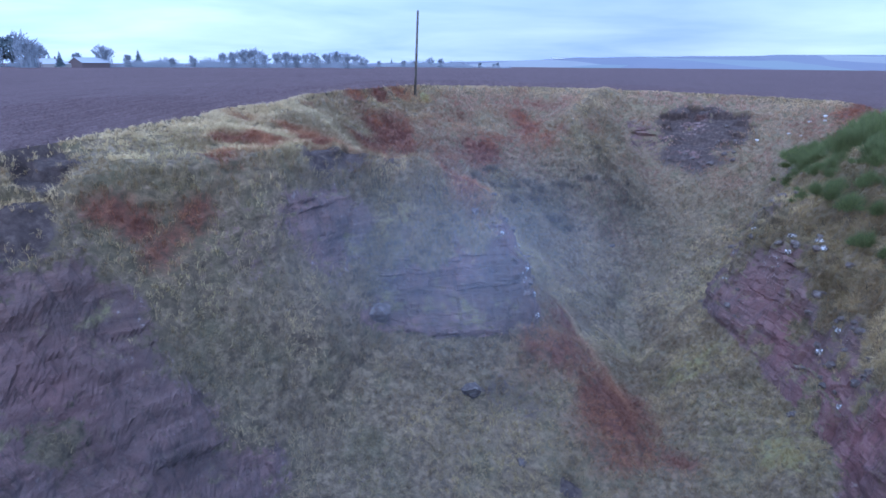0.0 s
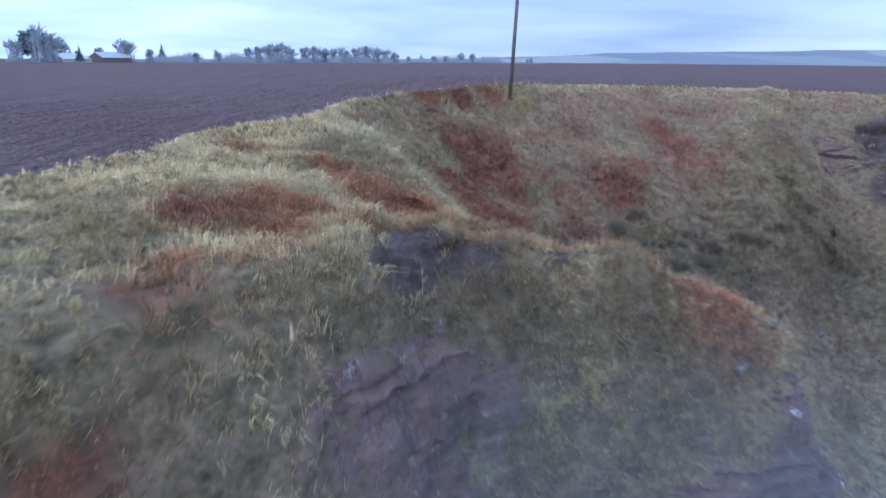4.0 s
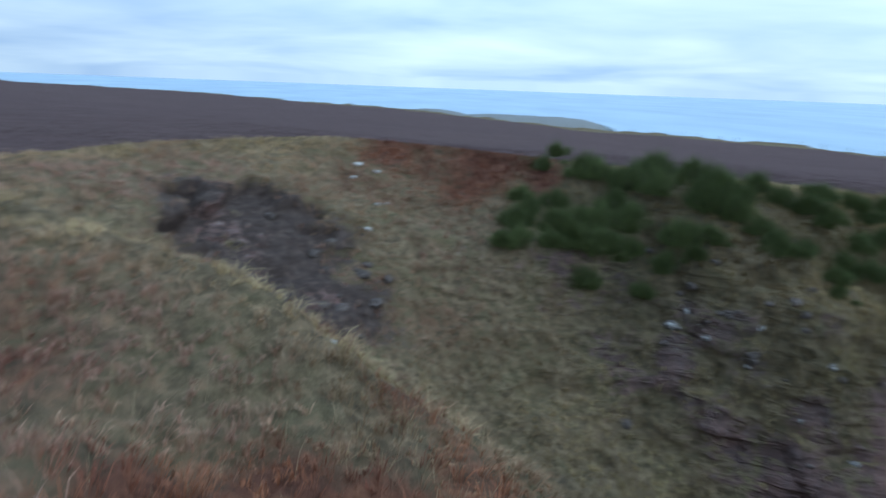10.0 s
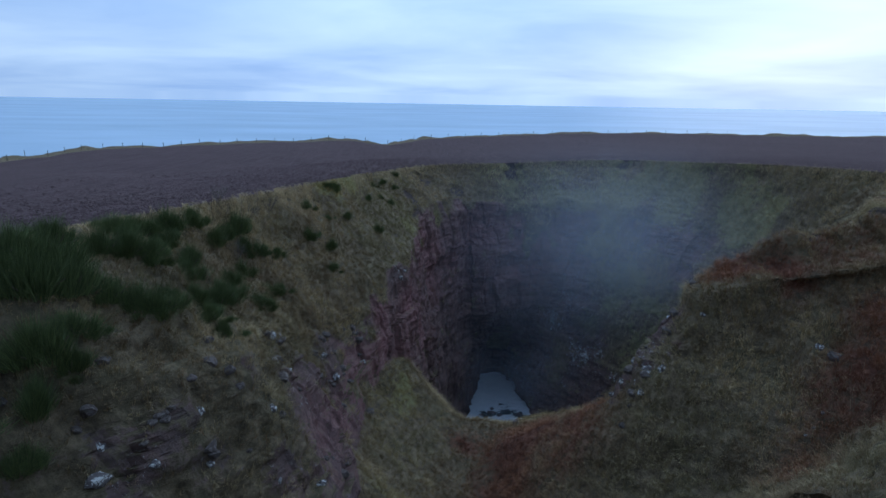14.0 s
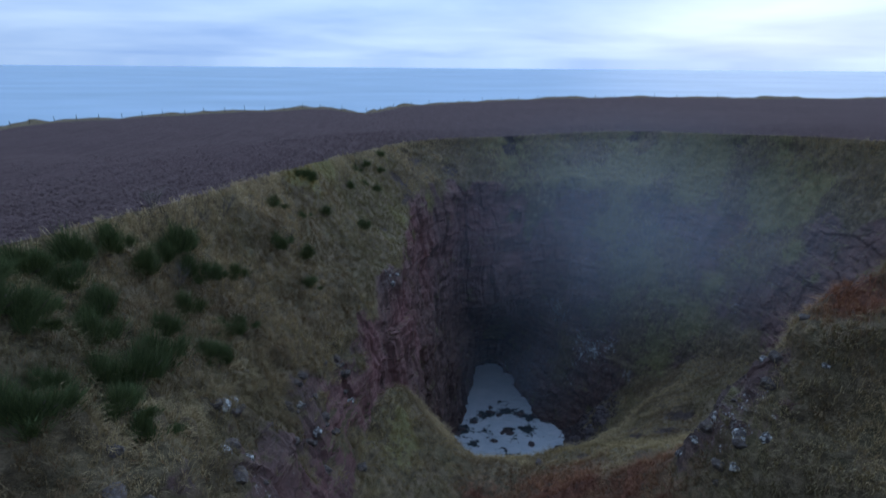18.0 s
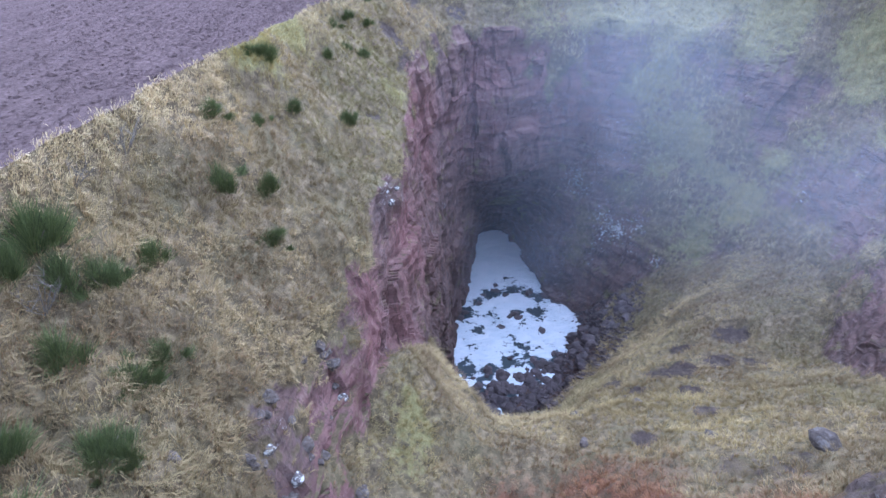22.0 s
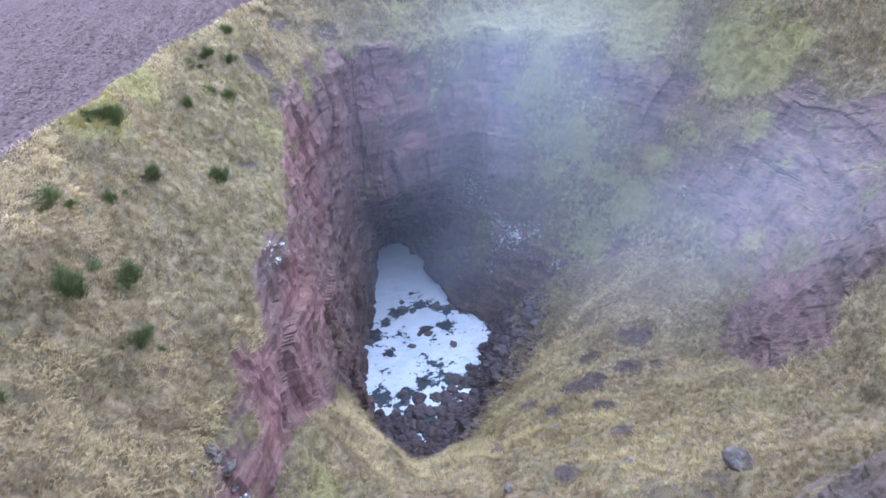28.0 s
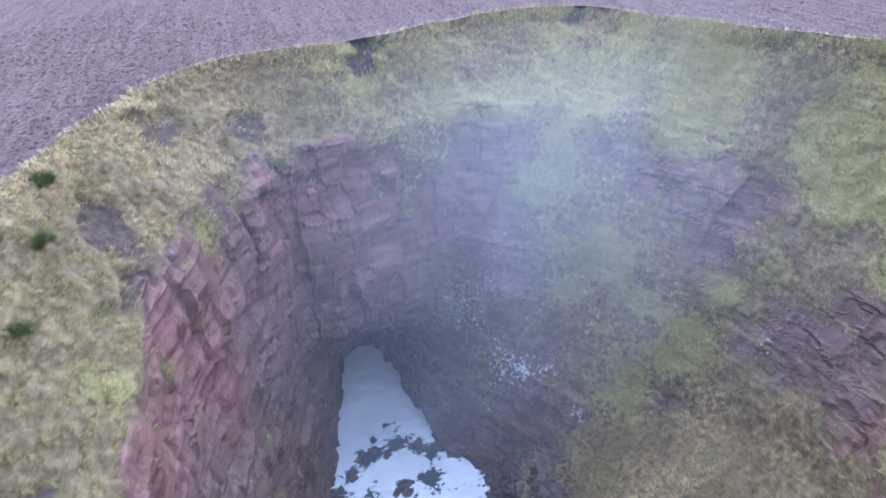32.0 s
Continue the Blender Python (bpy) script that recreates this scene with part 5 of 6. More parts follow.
for cx, cy, wide, count in ((23.4, 46.6, 1.9, 16), (25, 50.4, 1.8, 12), (21.6, 41.6, 1.5, 9), (3.6, 38.6, 1.3, 9), (26.4, 66.6, 1.8, 10), (7.4, 21.2, 2.2, 10), (20.9, 31.6, 0.8, 10), (19.6, 28.2, 0.7, 7), (21.2, 34.4, 0.8, 7)):
    outcrop += [(random.gauss(cx, wide), random.gauss(cy, wide), random.uniform(0.1, 0.32)) for _ in range(count)]
stones("sandstone_boulder", "lichen-specked red sandstone block standing out of the slope", "blocks of the outcrops", red_meshes, outcrop)
LICHENED = stone_material("lichened_stone", (0.05, 0.043, 0.042), (0.13, 0.11, 0.105), 1.0)
lichen_meshes = [stone_mesh("lichened_rock", 30 + k, LICHENED, 0.75) for k in range(4)]
stones("lichened_rock", "grey rock crusted with white lichen in the turf", "lichened rocks", lichen_meshes,
       [(x, y, 0.72 * r) for x, y, r in [(25.5, 50.05, 0.5), (25.8, 49.2, 0.32), (24.2, 49, 0.28), (23.4, 46.9, 0.3), (22.9, 47.6, 0.24), (21.4, 44.6, 0.3), (20.9, 46.1, 0.2), (19.6, 44.2, 0.32), (22.25, 41.06, 0.42), (21.7, 40.2, 0.32), (22.8, 38.7, 0.45), (22.7, 38, 0.35), (21.25, 32.8, 0.32), (20.5, 32.9, 0.35),
       (19.3, 28.6, 0.3), (4.2, 37.7, 0.5), (4.2, 39.2, 0.5), (4.7, 37.0, 0.35), (4.9, 36.3, 0.3), (4.7, 39.9, 0.3), (2.3, 40.2, 0.22), (3.9, 40.2, 0.35), (2.7, 37.5, 0.28), (-2.0, 42.4, 0.3), (-0.3, 44.9, 0.12), (-0.7, 44.8, 0.12), (-1.1, 44.6, 0.12), (17.2, 18.4, 0.35), (16.9, 17.6, 0.25)]], 0.3)
stones("pale_stone", "pale stone showing through the short grass", "pale stones by the path", pale_meshes,
       [(36.6, 65.1, 0.24), (35.3, 65.4, 0.2), (32.7, 64.1, 0.18), (36.0, 64.0, 0.2), (11.6, 66.1, 0.12), (30, 64.7, 0.2), (33.6, 63.5, 0.15)])


# shingle round the pool
low = (quad_mid[:, 2] < -30.5) & (quad_mid[:, 2] > -38.2) & (quad_v > 2.0) & (quad_v < 4.0)
pick, base = scatter(5200, low * 1.0)
n = len(base)
size = rng.gamma(2.0, 0.07, n)[:, None, None] + 0.06
shape = np.array([(-1, -0.8, -0.2), (1, -0.7, -0.2), (0.2, 1, -0.2), (-0.2, 0.0, 0.7), (0.6, 0.3, 0.5)], float)
v = base[:, None, :] + shape[None] * size * rng.uniform(0.6, 1.3, (n, 5, 3))
k = np.arange(n)[:, None] * 5
f = np.concatenate([k + (0, 1, 4), k + (0, 4, 3), k + (1, 2, 4), k + (4, 2, 3), k + (2, 0, 3)], 0)
tagged(new("shingle", mesh_from("shingle", v.reshape(-1, 3), f, WET, False)), "dark wet shingle strewn round the foaming pool", "stones", kind="stuff")

# ---- shrubs ----
def leaf_material(name, dark, light):
    s = Mat(name, 0.7, 0.25)
    c = s.ramp(s.island(), (0.0, dark), (1.0, light))
    return s.colour(s.mix(s.ramp(s.chance(), (0.0, 0.0), (1.0, 0.35)), c, dark)).m


def bark_material(name, dark, light):
    s = Mat(name, 0.9, 0.15)
    return s.colour(s.ramp(s.noise(6.0, 5, 0.6, (1, 1, 0.2)), (0.3, dark), (0.7, light))).bump(s.noise(9.0, 5, 0.6, (1, 1, 0.1)), 0.6, 0.03).m


BROOM = leaf_material("broom_green", (0.048, 0.064, 0.026), (0.19, 0.23, 0.082))
TWIG = bark_material("twig", (0.09, 0.07, 0.055), (0.22, 0.18, 0.14))
BRAMBLE = leaf_material("bramble", (0.085, 0.07, 0.05), (0.25, 0.195, 0.13))


def limb(bm, a, b, ra, rb, sides=5):
    """A tapered round piece from a to b."""
    a, b = Vector(a), Vector(b)
    q = (b - a).to_track_quat("Z", "Y")
    rings = []
    for p, r in ((a, ra), (b, rb)):
        rings.append([bm.verts.new(p + q @ Vector((r * math.cos(2 * math.pi * k / sides), r * math.sin(2 * math.pi * k / sides), 0))) for k in range(sides)])
    for k in range(sides):
        bm.faces.new((rings[0][k], rings[0][(k + 1) % sides], rings[1][(k + 1) % sides], rings[1][k]))
    bm.faces.new(rings[1])


def shrub(name, label, category, group, seed, spikes, material, spread, spike):
    """A dense bush of thin upright sprays on a few woody stems."""
    r = random.Random(seed)
    root = tagged(new(name), label, category, group)
    bm = bmesh.new()
    tips = []
    for k in range(7):
        a = r.uniform(0, 6.28)
        tip = Vector((math.cos(a) * r.uniform(0.15, 0.5) * spread, math.sin(a) * r.uniform(0.15, 0.5) * spread, r.uniform(0.3, 0.6)))
        limb(bm, (0, 0, -0.15), tip, 0.03, 0.012, 4)
        tips.append(tip)
    part("stem", bm, TWIG, root, "bare grey-brown stems")
    bm = bmesh.new()
    fans = []
    for k in range(11):
        a, d = r.uniform(0, 6.28), abs(r.gauss(0, 0.42))
        fans.append((math.cos(a) * d * spread * 0.75, math.sin(a) * d * spread * 0.75, r.uniform(0.55, 1.25) * max(0.45, 1.1 - 0.6 * d), r.uniform(0.09, 0.2)))
    for k in range(spikes):
        x, y, tall, wide = fans[min(int(r.random() ** 1.25 * len(fans)), len(fans) - 1)]
        a, d = r.uniform(0, 6.28), abs(r.gauss(0, 1))
        base = Vector((x + math.cos(a) * d * wide, y + math.sin(a) * d * wide, r.uniform(-0.05, 0.45) * tall))
        out = Vector((x * 0.5 + math.cos(a) * d * 0.32 + r.gauss(0, 0.12), y * 0.5 + math.sin(a) * d * 0.32 + r.gauss(0, 0.12), 1.0)).normalized()
        side = out.cross(Vector((r.gauss(0, 1), r.gauss(0, 1), r.gauss(0, 1)))).normalized() * r.uniform(0.006, 0.013)
        tip = base + out * spike * tall * r.uniform(0.5, 1.3)
        v = [bm.verts.new(p) for p in (base - side, base + side, tip)]
        bm.faces.new(v)
        w = side.cross(out).normalized() * side.length
        v = [bm.verts.new(p) for p in (base - w, base + w, tip)]
        bm.faces.new(v)
    part("foliage", bm, material, root)
    return root


brooms = [shrub("broom_bush", "dense green broom bush of thin upright shoots on grass", "shrub", "broom bushes on the bank", 3 + k, 2400, BROOM, 1.1 + 0.15 * k, 0.6) for k in range(5)]
brambles = [shrub("bramble_bush", "low dark leafless bramble thicket in dry grass", "shrub", "bramble thickets", 13 + k, 1500, BRAMBLE, 2.2, 0.34) for k in range(2)]


def plant(kinds, spots):
    for i, (x, y, size) in enumerate(spots):
        m = pose(x, y, drop_z(x, y) - 0.05, random.uniform(-6, 6), random.uniform(-6, 6), random.uniform(0, 360))
        tall = random.uniform(0.75, 1.1)
        if y > 44 and kinds is brooms:
            size = size * random.uniform(0.85, 1.25)
        if i < len(kinds):
            ob = kinds[i]
        else:
            ob = copy_thing(kinds[i % len(kinds)], m)
        ob.matrix_basis = m @ Matrix.Diagonal((size, size, size * tall, 1))


plant(brooms, [(26.3, 31.8, 1.25), (23.3, 25.3, 1.0), (21.8, 23.6, 0.75), (23.9, 22.7, 0.75), (22.6, 16.9, 0.7), (21.4, 18.4, 0.65), (19.6, 8.9, 0.6), (18.4, 8.3, 0.6), (19.4, 5.6, 0.55), (18.3, 2.3, 0.55),
               (19.2, 15.9, 0.75), (21.6, 26, 0.75), (25.7, 32.3, 0.9), (25.1, 31.6, 0.8), (24.5, 29.7, 0.7), (25.4, 34, 1.0), (24, 33.8, 0.85), (26.5, 34.2, 1.0), (24, 36.2, 0.9), (28.6, 38.6, 1.25),
               (28, 37, 1.15), (27.5, 35.3, 1.1), (29.4, 44, 1.3)] + [(29.4, 46.2, 1.3), (26.7, 32.9, 0.8), (24.7, 39.2, 1.3), (27.6, 38.6, 1.1), (28, 43.3, 1.0), (20.3, 7.1, 0.6), (18.3, 4.8, 0.5),
               (37.2, 52.6, 0.9), (33.3, 52.2, 1.0), (31.6, 48.6, 1.3), (30.8, 46.8, 1.2), (28.8, 41.0, 1.2), (31.2, 54.6, 1.2), (29.1, 53.4, 1.3), (32.6, 55.6, 1.0), (30.2, 50.6, 1.0),
               (27.6, 42.2, 1.2), (26.1, 40.2, 1.1), (23.2, 17.4, 0.5), (20.3, 11.2, 0.6), (27, 45.2, 0.9), (25.6, 43.4, 0.8), (28.6, 51.2, 1.0)] + [(22.6, 20.4, 0.5), (30.8, 52.8, 1.2), (32.4, 54.2, 1.2), (31.4, 56.4, 1.3), (29.4, 55.4, 1.1), (32.8, 52.2, 1.3), (30, 57.6, 0.9), (33.6, 55.8, 1.0), (28.4, 47.2, 1.1), (31, 51.2, 1.2), (26.8, 42, 0.7), (25.2, 37.4, 0.9), (24.4, 41, 1.0), (23.6, 36.2, 0.7), (26.4, 38.6, 1.0), (25.4, 44.8, 1.0), (23.6, 43.2, 0.7), (28.0, 53.6, 0.9), (27, 51.2, 0.9), (31.8, 50.0, 1.3), (29.6, 46.8, 1.1), (26.6, 48.8, 0.8)] + [(30.5, 49.2, 1.5), (31.6, 50.3, 1.4), (32.1, 55.9, 1.2), (30.4, 54.1, 1.5), (28.9, 52.8, 1.4), (29.8, 50.9, 1.5), (27.4, 48.9, 1.2), (29.7, 56.8, 1.1), (28.2, 53.8, 1.1), (27.0, 49.9, 0.9), (26.8, 47.9, 1.0), (28.5, 45.8, 1.3), (27.7, 46.5, 1.2), (27.0, 41.5, 1.1), (24.3, 42.9, 0.9), (23.7, 32.6, 0.7), (25.0, 41.8, 0.9), (26.1, 44.7, 1.0), (31.2, 53, 1.2), (30.2, 52.2, 1.1), (34.9, 54.2, 0.8)])
plant(brambles, [(8.6, 56.4, 1.2), (7, 57.6, 1.0), (12.6, 61, 1.0), (10.2, 56.8, 0.9), (13.8, 64.4, 0.7), (5.2, 56.2, 0.9), (-9.4, 58.4, 0.5), (-5.2, 60.8, 0.45), (2.8, 58.2, 1.0), (5.0, 57.8, 1.1), (9.6, 59.4, 1.1), (4.5, 55.9, 1.2), (1.2, 56.2, 1.1), (3.2, 56.8, 0.9), (6.4, 59.2, 0.9), (11.0, 60.2, 0.8), (7.6, 58.6, 1.0), (0.4, 54, 0.8)])

# leafless shrubs among the broom
DEAD = bark_material("dead_twig", (0.10, 0.083, 0.068), (0.23, 0.20, 0.165))
for i, (x, y) in enumerate([(26.0, 29.6), (25.9, 33.0), (25.4, 27.2), (27.3, 31.0)]):
    r = random.Random(70 + i)
    root = tagged(new("dead_shrub"), "leafless grey shrub with brittle bare twigs in grass", "shrub", "dead shrubs on the bank")
    for k in range(9):
        bm = bmesh.new()
        a = r.uniform(0, 6.28)
        b = Vector((math.cos(a) * r.uniform(0.3, 0.8), math.sin(a) * r.uniform(0.3, 0.8), r.uniform(0.5, 1.0)))
        limb(bm, (0, 0, -0.1), b, 0.018, 0.010, 4)
        for j in range(5):
            c = b * r.uniform(0.4, 1.0)
            limb(bm, c, c + Vector((r.gauss(0, 0.22), r.gauss(0, 0.22), r.uniform(0.1, 0.35))), 0.010, 0.005, 3)
        part("twig", bm, DEAD, root)
    root.matrix_basis = pose(x, y, drop_z(x, y))

# ---- utility pole ----
POLE = bark_material("pole_wood", (0.045, 0.04, 0.034), (0.12, 0.105, 0.085))
pole_root = tagged(new("utility_pole"), "bare weathered wooden utility pole standing at the field edge", "pole")
bm = bmesh.new()
foot_z = 0.05
bmesh.ops.create_cone(bm, segments=16, radius1=0.135, radius2=0.10, depth=8.7, cap_ends=True)
bmesh.ops.translate(bm, verts=bm.verts, vec=(0, 0, 3.35))
part("shaft", bm, POLE, pole_root, "", True)
bm = bmesh.new()
bmesh.ops.create_cone(bm, segments=14, radius1=0.115, radius2=0.03, depth=0.10, cap_ends=True)
bmesh.ops.translate(bm, verts=bm.verts, vec=(0, 0, 7.74))
part("cap", bm, POLE, pole_root)
pole_root.matrix_basis = pose(-4.55, 65.0, foot_z - 0.1, 0.0, 2.3, 0)

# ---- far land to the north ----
# distance haze is put into the far trees' colours: paler and bluer
HAZE_BARK = bark_material("hazed_far_bark", (0.18, 0.2, 0.225), (0.25, 0.275, 0.30))
HAZED_EVERGREEN = leaf_material("evergreen", (0.075, 0.1, 0.11), (0.14, 0.17, 0.175))


def bare_tree(seed, height=10.0, levels=5):
    """A leafless tree: a trunk that forks again and again into fine twigs."""
    r = random.Random(seed)
    root = tagged(new("bare_tree"), "leafless winter tree on the far edge of the field", "tree", "trees along the field's far edge")
    wood, crown = bmesh.new(), bmesh.new()

    def grow(a, way, length, radius, level):
        b = a + way * length
        limb(wood if level < 2 else crown, a, b, max(radius, 0.07), max(radius * 0.6, 0.05), 5 if level < 2 else 3)
        if level == levels:
            return
        for k in range((6, 4, 4, 3, 2)[level]):
            turn = Vector((r.gauss(0, 0.5), r.gauss(0, 0.5), r.uniform(-0.1, 0.25)))
            if level == 0:
                turn = Vector((math.cos(k * 1.05 + r.random()), math.sin(k * 1.05 + r.random()), 0)) * r.uniform(0.15, 0.9)
            grow(a + way * length * r.uniform(0.45, 1.0), (way + turn).normalized(), height * (0.34, 0.24, 0.17, 0.11, 0.08)[level] * r.uniform(0.75, 1.15), radius * 0.55, level + 1)

    grow(Vector((0, 0, -0.3)), Vector((0, 0, 1)), height * 0.12, height * 0.028, 0)
    for k in range(150):
        a, d = r.uniform(0, 6.28), height * 0.36 * r.random() ** 0.6
        foot_at = Vector((math.cos(a) * d, math.sin(a) * d, -0.2))
        limb(crown, foot_at, foot_at + Vector((r.gauss(0, 0.6), r.gauss(0, 0.6), height * r.uniform(0.2, 0.62))), 0.07, 0.04, 3)
    top, wide = max(v.co.z for v in crown.verts), max(v.co.xy.length for v in crown.verts)
    for v in (*wood.verts, *crown.verts):
        v.co = Vector((v.co.x * 0.46 * height / wide, v.co.y * 0.46 * height / wide, v.co.z * height / top))
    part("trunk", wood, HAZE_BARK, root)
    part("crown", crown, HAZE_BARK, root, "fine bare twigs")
    return root


def conifer(seed, height=8.0):
    r = random.Random(seed)
    root = tagged(new("conifer"), "dark evergreen conifer by the distant farm", "tree", "trees along the field's far edge")
    bm = bmesh.new()
    limb(bm, (0, 0, -0.3), (0, 0, height * 0.9), height * 0.03, 0.03, 6)
    part("trunk", bm, HAZE_BARK, root)
    bm = bmesh.new()
    for k in range(420):
        h = r.random() ** 1.2
        reach = (1 - h) * height * 0.30 * r.uniform(0.5, 1.1) + 0.15
        a = r.uniform(0, 6.28)
        p = Vector((math.cos(a) * reach * 0.2, math.sin(a) * reach * 0.2, height * (0.1 + 0.88 * h)))
        q = Vector((math.cos(a) * reach, math.sin(a) * reach, height * (0.1 + 0.88 * h) - reach * 0.35))
        s = Vector((-math.sin(a), math.cos(a), r.uniform(-0.3, 0.3))) * reach * 0.35
        bm.faces.new([bm.verts.new(x) for x in (p, q - s, q + s)])
    part("crown", bm, HAZED_EVERGREEN, root)
    return root


def ivy_tree(seed, height=10.0):
    r = random.Random(seed)
    root = tagged(new("evergreen_tree"), "round dense dark evergreen tree by the distant farm", "tree", "trees along the field's far edge")
    bm = bmesh.new()
    limb(bm, (0, 0, -0.3), (0, 0, height * 0.6), height * 0.04, 0.1, 6)
    part("trunk", bm, HAZE_BARK, root)
    bm = bmesh.new()
    for k in range(2200):
        d = Vector((r.gauss(0, 1), r.gauss(0, 1), r.gauss(0, 1))).normalized()
        rad = height * 0.42 * (0.8 + 0.35 * noise.noise(d * 2 + Vector((seed, 0, 0)))) * r.uniform(0.6, 1.0)
        p = Vector((d.x * rad, d.y * rad, height * 0.5 + d.z * rad * 1.1))
        s = [Vector((r.gauss(0, 1), r.gauss(0, 1), r.gauss(0, 1))) * height * 0.03 for _ in range(3)]
        bm.faces.new([bm.verts.new(p + q) for q in s])
    part("crown", bm, HAZED_EVERGREEN, root)
    return root


def far_place(bearing, distance):
    a = radians(bearing)
    return -2.2 + math.sin(a) * distance, 8 + math.cos(a) * distance


bare = [bare_tree(31 + k) for k in range(5)]
first = {"b": list(bare), "c": [conifer(41), conifer(42)], "e": [ivy_tree(51)]}
again = {k: list(v) for k, v in first.items()}


def bearing_of(px):
    return float(np.interp(px, (0, 200, 400, 600, 800, 1000, 1200, 1568), (-36.8, -29.5, -21.1, -11.8, -2.0, 7.7, 16.9, 31.2)))


TREES = [(15, 75, "b"), (42, 62, "e"), (68, 55, "b"), (90, 71, "b"), (108, 86, "c"), (126, 82, "c"), (160, 85, "b"), (208, 72, "b"), (248, 86, "b"), (268, 79, "c"), (327, 89, "b"), (365, 86, "b"), (420, 82, "b"),
         (436, 80, "b"), (456, 75, "b"), (472, 73, "b"), (490, 77, "b"), (516, 80, "b"), (532, 79, "b"), (550, 81, "b"), (566, 81, "b"), (584, 79, "b"), (606, 80, "b"), (622, 78, "b"), (640, 79, "b"), (657, 82, "b"),
         (672, 86, "b"), (697, 94, "b"), (720, 91, "c"), (742, 93, "b"), (762, 93, "b"), (790, 88, "b"), (808, 89, "b"), (828, 93, "c"), (852, 98, "b"), (880, 95, "b"), (912, 95, "b"), (905, 97, "b")]
for i, (px, top, kind) in enumerate(TREES):
    bearing = bearing_of(px)
    distance = 430 + 40 * math.sin(i * 2.3) + (260 if px > 690 else 0)
    x, y = far_place(bearing, distance)
    size = (104.5 - top) / 1111 * distance * 1.06 / {"b": 10.0, "c": 8.0, "e": 9.6}[kind]
    m = pose(x, y, 0.5, 0, 0, i * 77)
    if first[kind]:
        ob = first[kind].pop(0)
    else:
        ob = copy_thing(again[kind][i % len(again[kind])], m)
    ob.matrix_basis = m @ Matrix.Diagonal((size * (1.2 if kind == "b" else 1), size * (1.2 if kind == "b" else 1), size, 1))


# hedges and scrub between the trees, one strip of bare twigs
n = 15000
strip = rng.uniform(0, 935, n)
thick = np.clip(0.55 + 0.75 * fbm(np.c_[strip / 40, strip * 0, strip * 0], 1.0, 4, 95), 0.12, 1.2) + 0.55 * np.exp(-((strip - 540) / 130) ** 2)
out_to = 455 + rng.uniform(-25, 25, n) + np.where(strip > 690, 250, 0)
bear = np.radians([bearing_of(s) for s in strip])
top = thick * np.where(strip > 690, 7.5, 6.0) * rng.uniform(0.25, 1.0, n)
low = np.c_[-2.2 + np.sin(bear) * out_to, 8 + np.cos(bear) * out_to, np.full(n, 0.2)]
across = np.c_[np.cos(bear), -np.sin(bear), np.zeros(n)]
lean = rng.normal(0, 0.35, n) * top
v = np.stack([low - across * 0.16, low + across * 0.16, low + across * lean[:, None] + np.c_[np.zeros(n), np.zeros(n), top]], 1).reshape(-1, 3)
tagged(new("hedgerow", mesh_from("hedgerow", v, np.arange(n * 3).reshape(-1, 3), HAZE_BARK, False)), "leafless hedgerow and scrub along the far field edge, coloured hazy grey", "hedge", kind="stuff")


# farm buildings
def plain(name, colour, rough=0.8):
    s = Mat(name, rough, 0.2)
    n = s.noise(1.2, 5)
    return s.colour(s.mix(s.ramp(n, (0.3, 0.0), (0.7, 0.35)), colour, tuple(c * 0.7 for c in colour))).m


BRICK_RED, SLATE, WHITE_WALL = plain("red_wall", (0.12, 0.088, 0.084)), plain("pale_roof", (0.27, 0.28, 0.29)), plain("rendered_wall", (0.24, 0.23, 0.22))


def farm_house(name, label, bearing, distance, turn, length, depth, wall_h, ridge_h, walls, chimneys=0):
    root = tagged(new(name), label, "building", "distant farm")
    bm = bmesh.new()
    x, y = length / 2, depth / 2
    v = [bm.verts.new(p) for p in ((-x, -y, -7), (x, -y, -7), (x, y, -7), (-x, y, -7), (-x, -y, wall_h), (x, -y, wall_h), (x, y, wall_h), (-x, y, wall_h), (-x, 0, ridge_h), (x, 0, ridge_h))]
    for face in ((0, 1, 5, 4), (2, 3, 7, 6), (1, 2, 6, 9, 5), (3, 0, 4, 8, 7)):
        bm.faces.new([v[k] for k in face])
    part("wall", bm, walls, root)
    for sgn in (-1, 1):
        bm = bmesh.new()
        a, b = (-x - 0.3, sgn * (y + 0.3), wall_h - 0.15), (-x - 0.3, 0, ridge_h + 0.08)
        c, e = (x + 0.3, 0, ridge_h + 0.08), (x + 0.3, sgn * (y + 0.3), wall_h - 0.15)
        low = [bm.verts.new(p) for p in (a, b, c, e)]
        high = [bm.verts.new((p[0], p[1], p[2] + 0.15)) for p in (a, b, c, e)]
        bm.faces.new(low)
        bm.faces.new(high[::-1])
        for k in range(4):
            bm.faces.new((low[k], high[k], high[(k + 1) % 4], low[(k + 1) % 4]))
        part("roof", bm, SLATE, root, "pale grey roof slope")
    for k in range(chimneys):
        bm = bmesh.new()
        bmesh.ops.create_cube(bm, size=1)
        bmesh.ops.scale(bm, vec=(0.7, 0.7, 1.8), verts=bm.verts)
        bmesh.ops.translate(bm, vec=((-x + 0.6) if k == 0 else (x - 0.6), 0, ridge_h + 0.5), verts=bm.verts)
        part("chimney", bm, walls, root)
    px, py = far_place(bearing, distance)
    root.matrix_basis = pose(px, py, 0.5, 0, 0, turn)


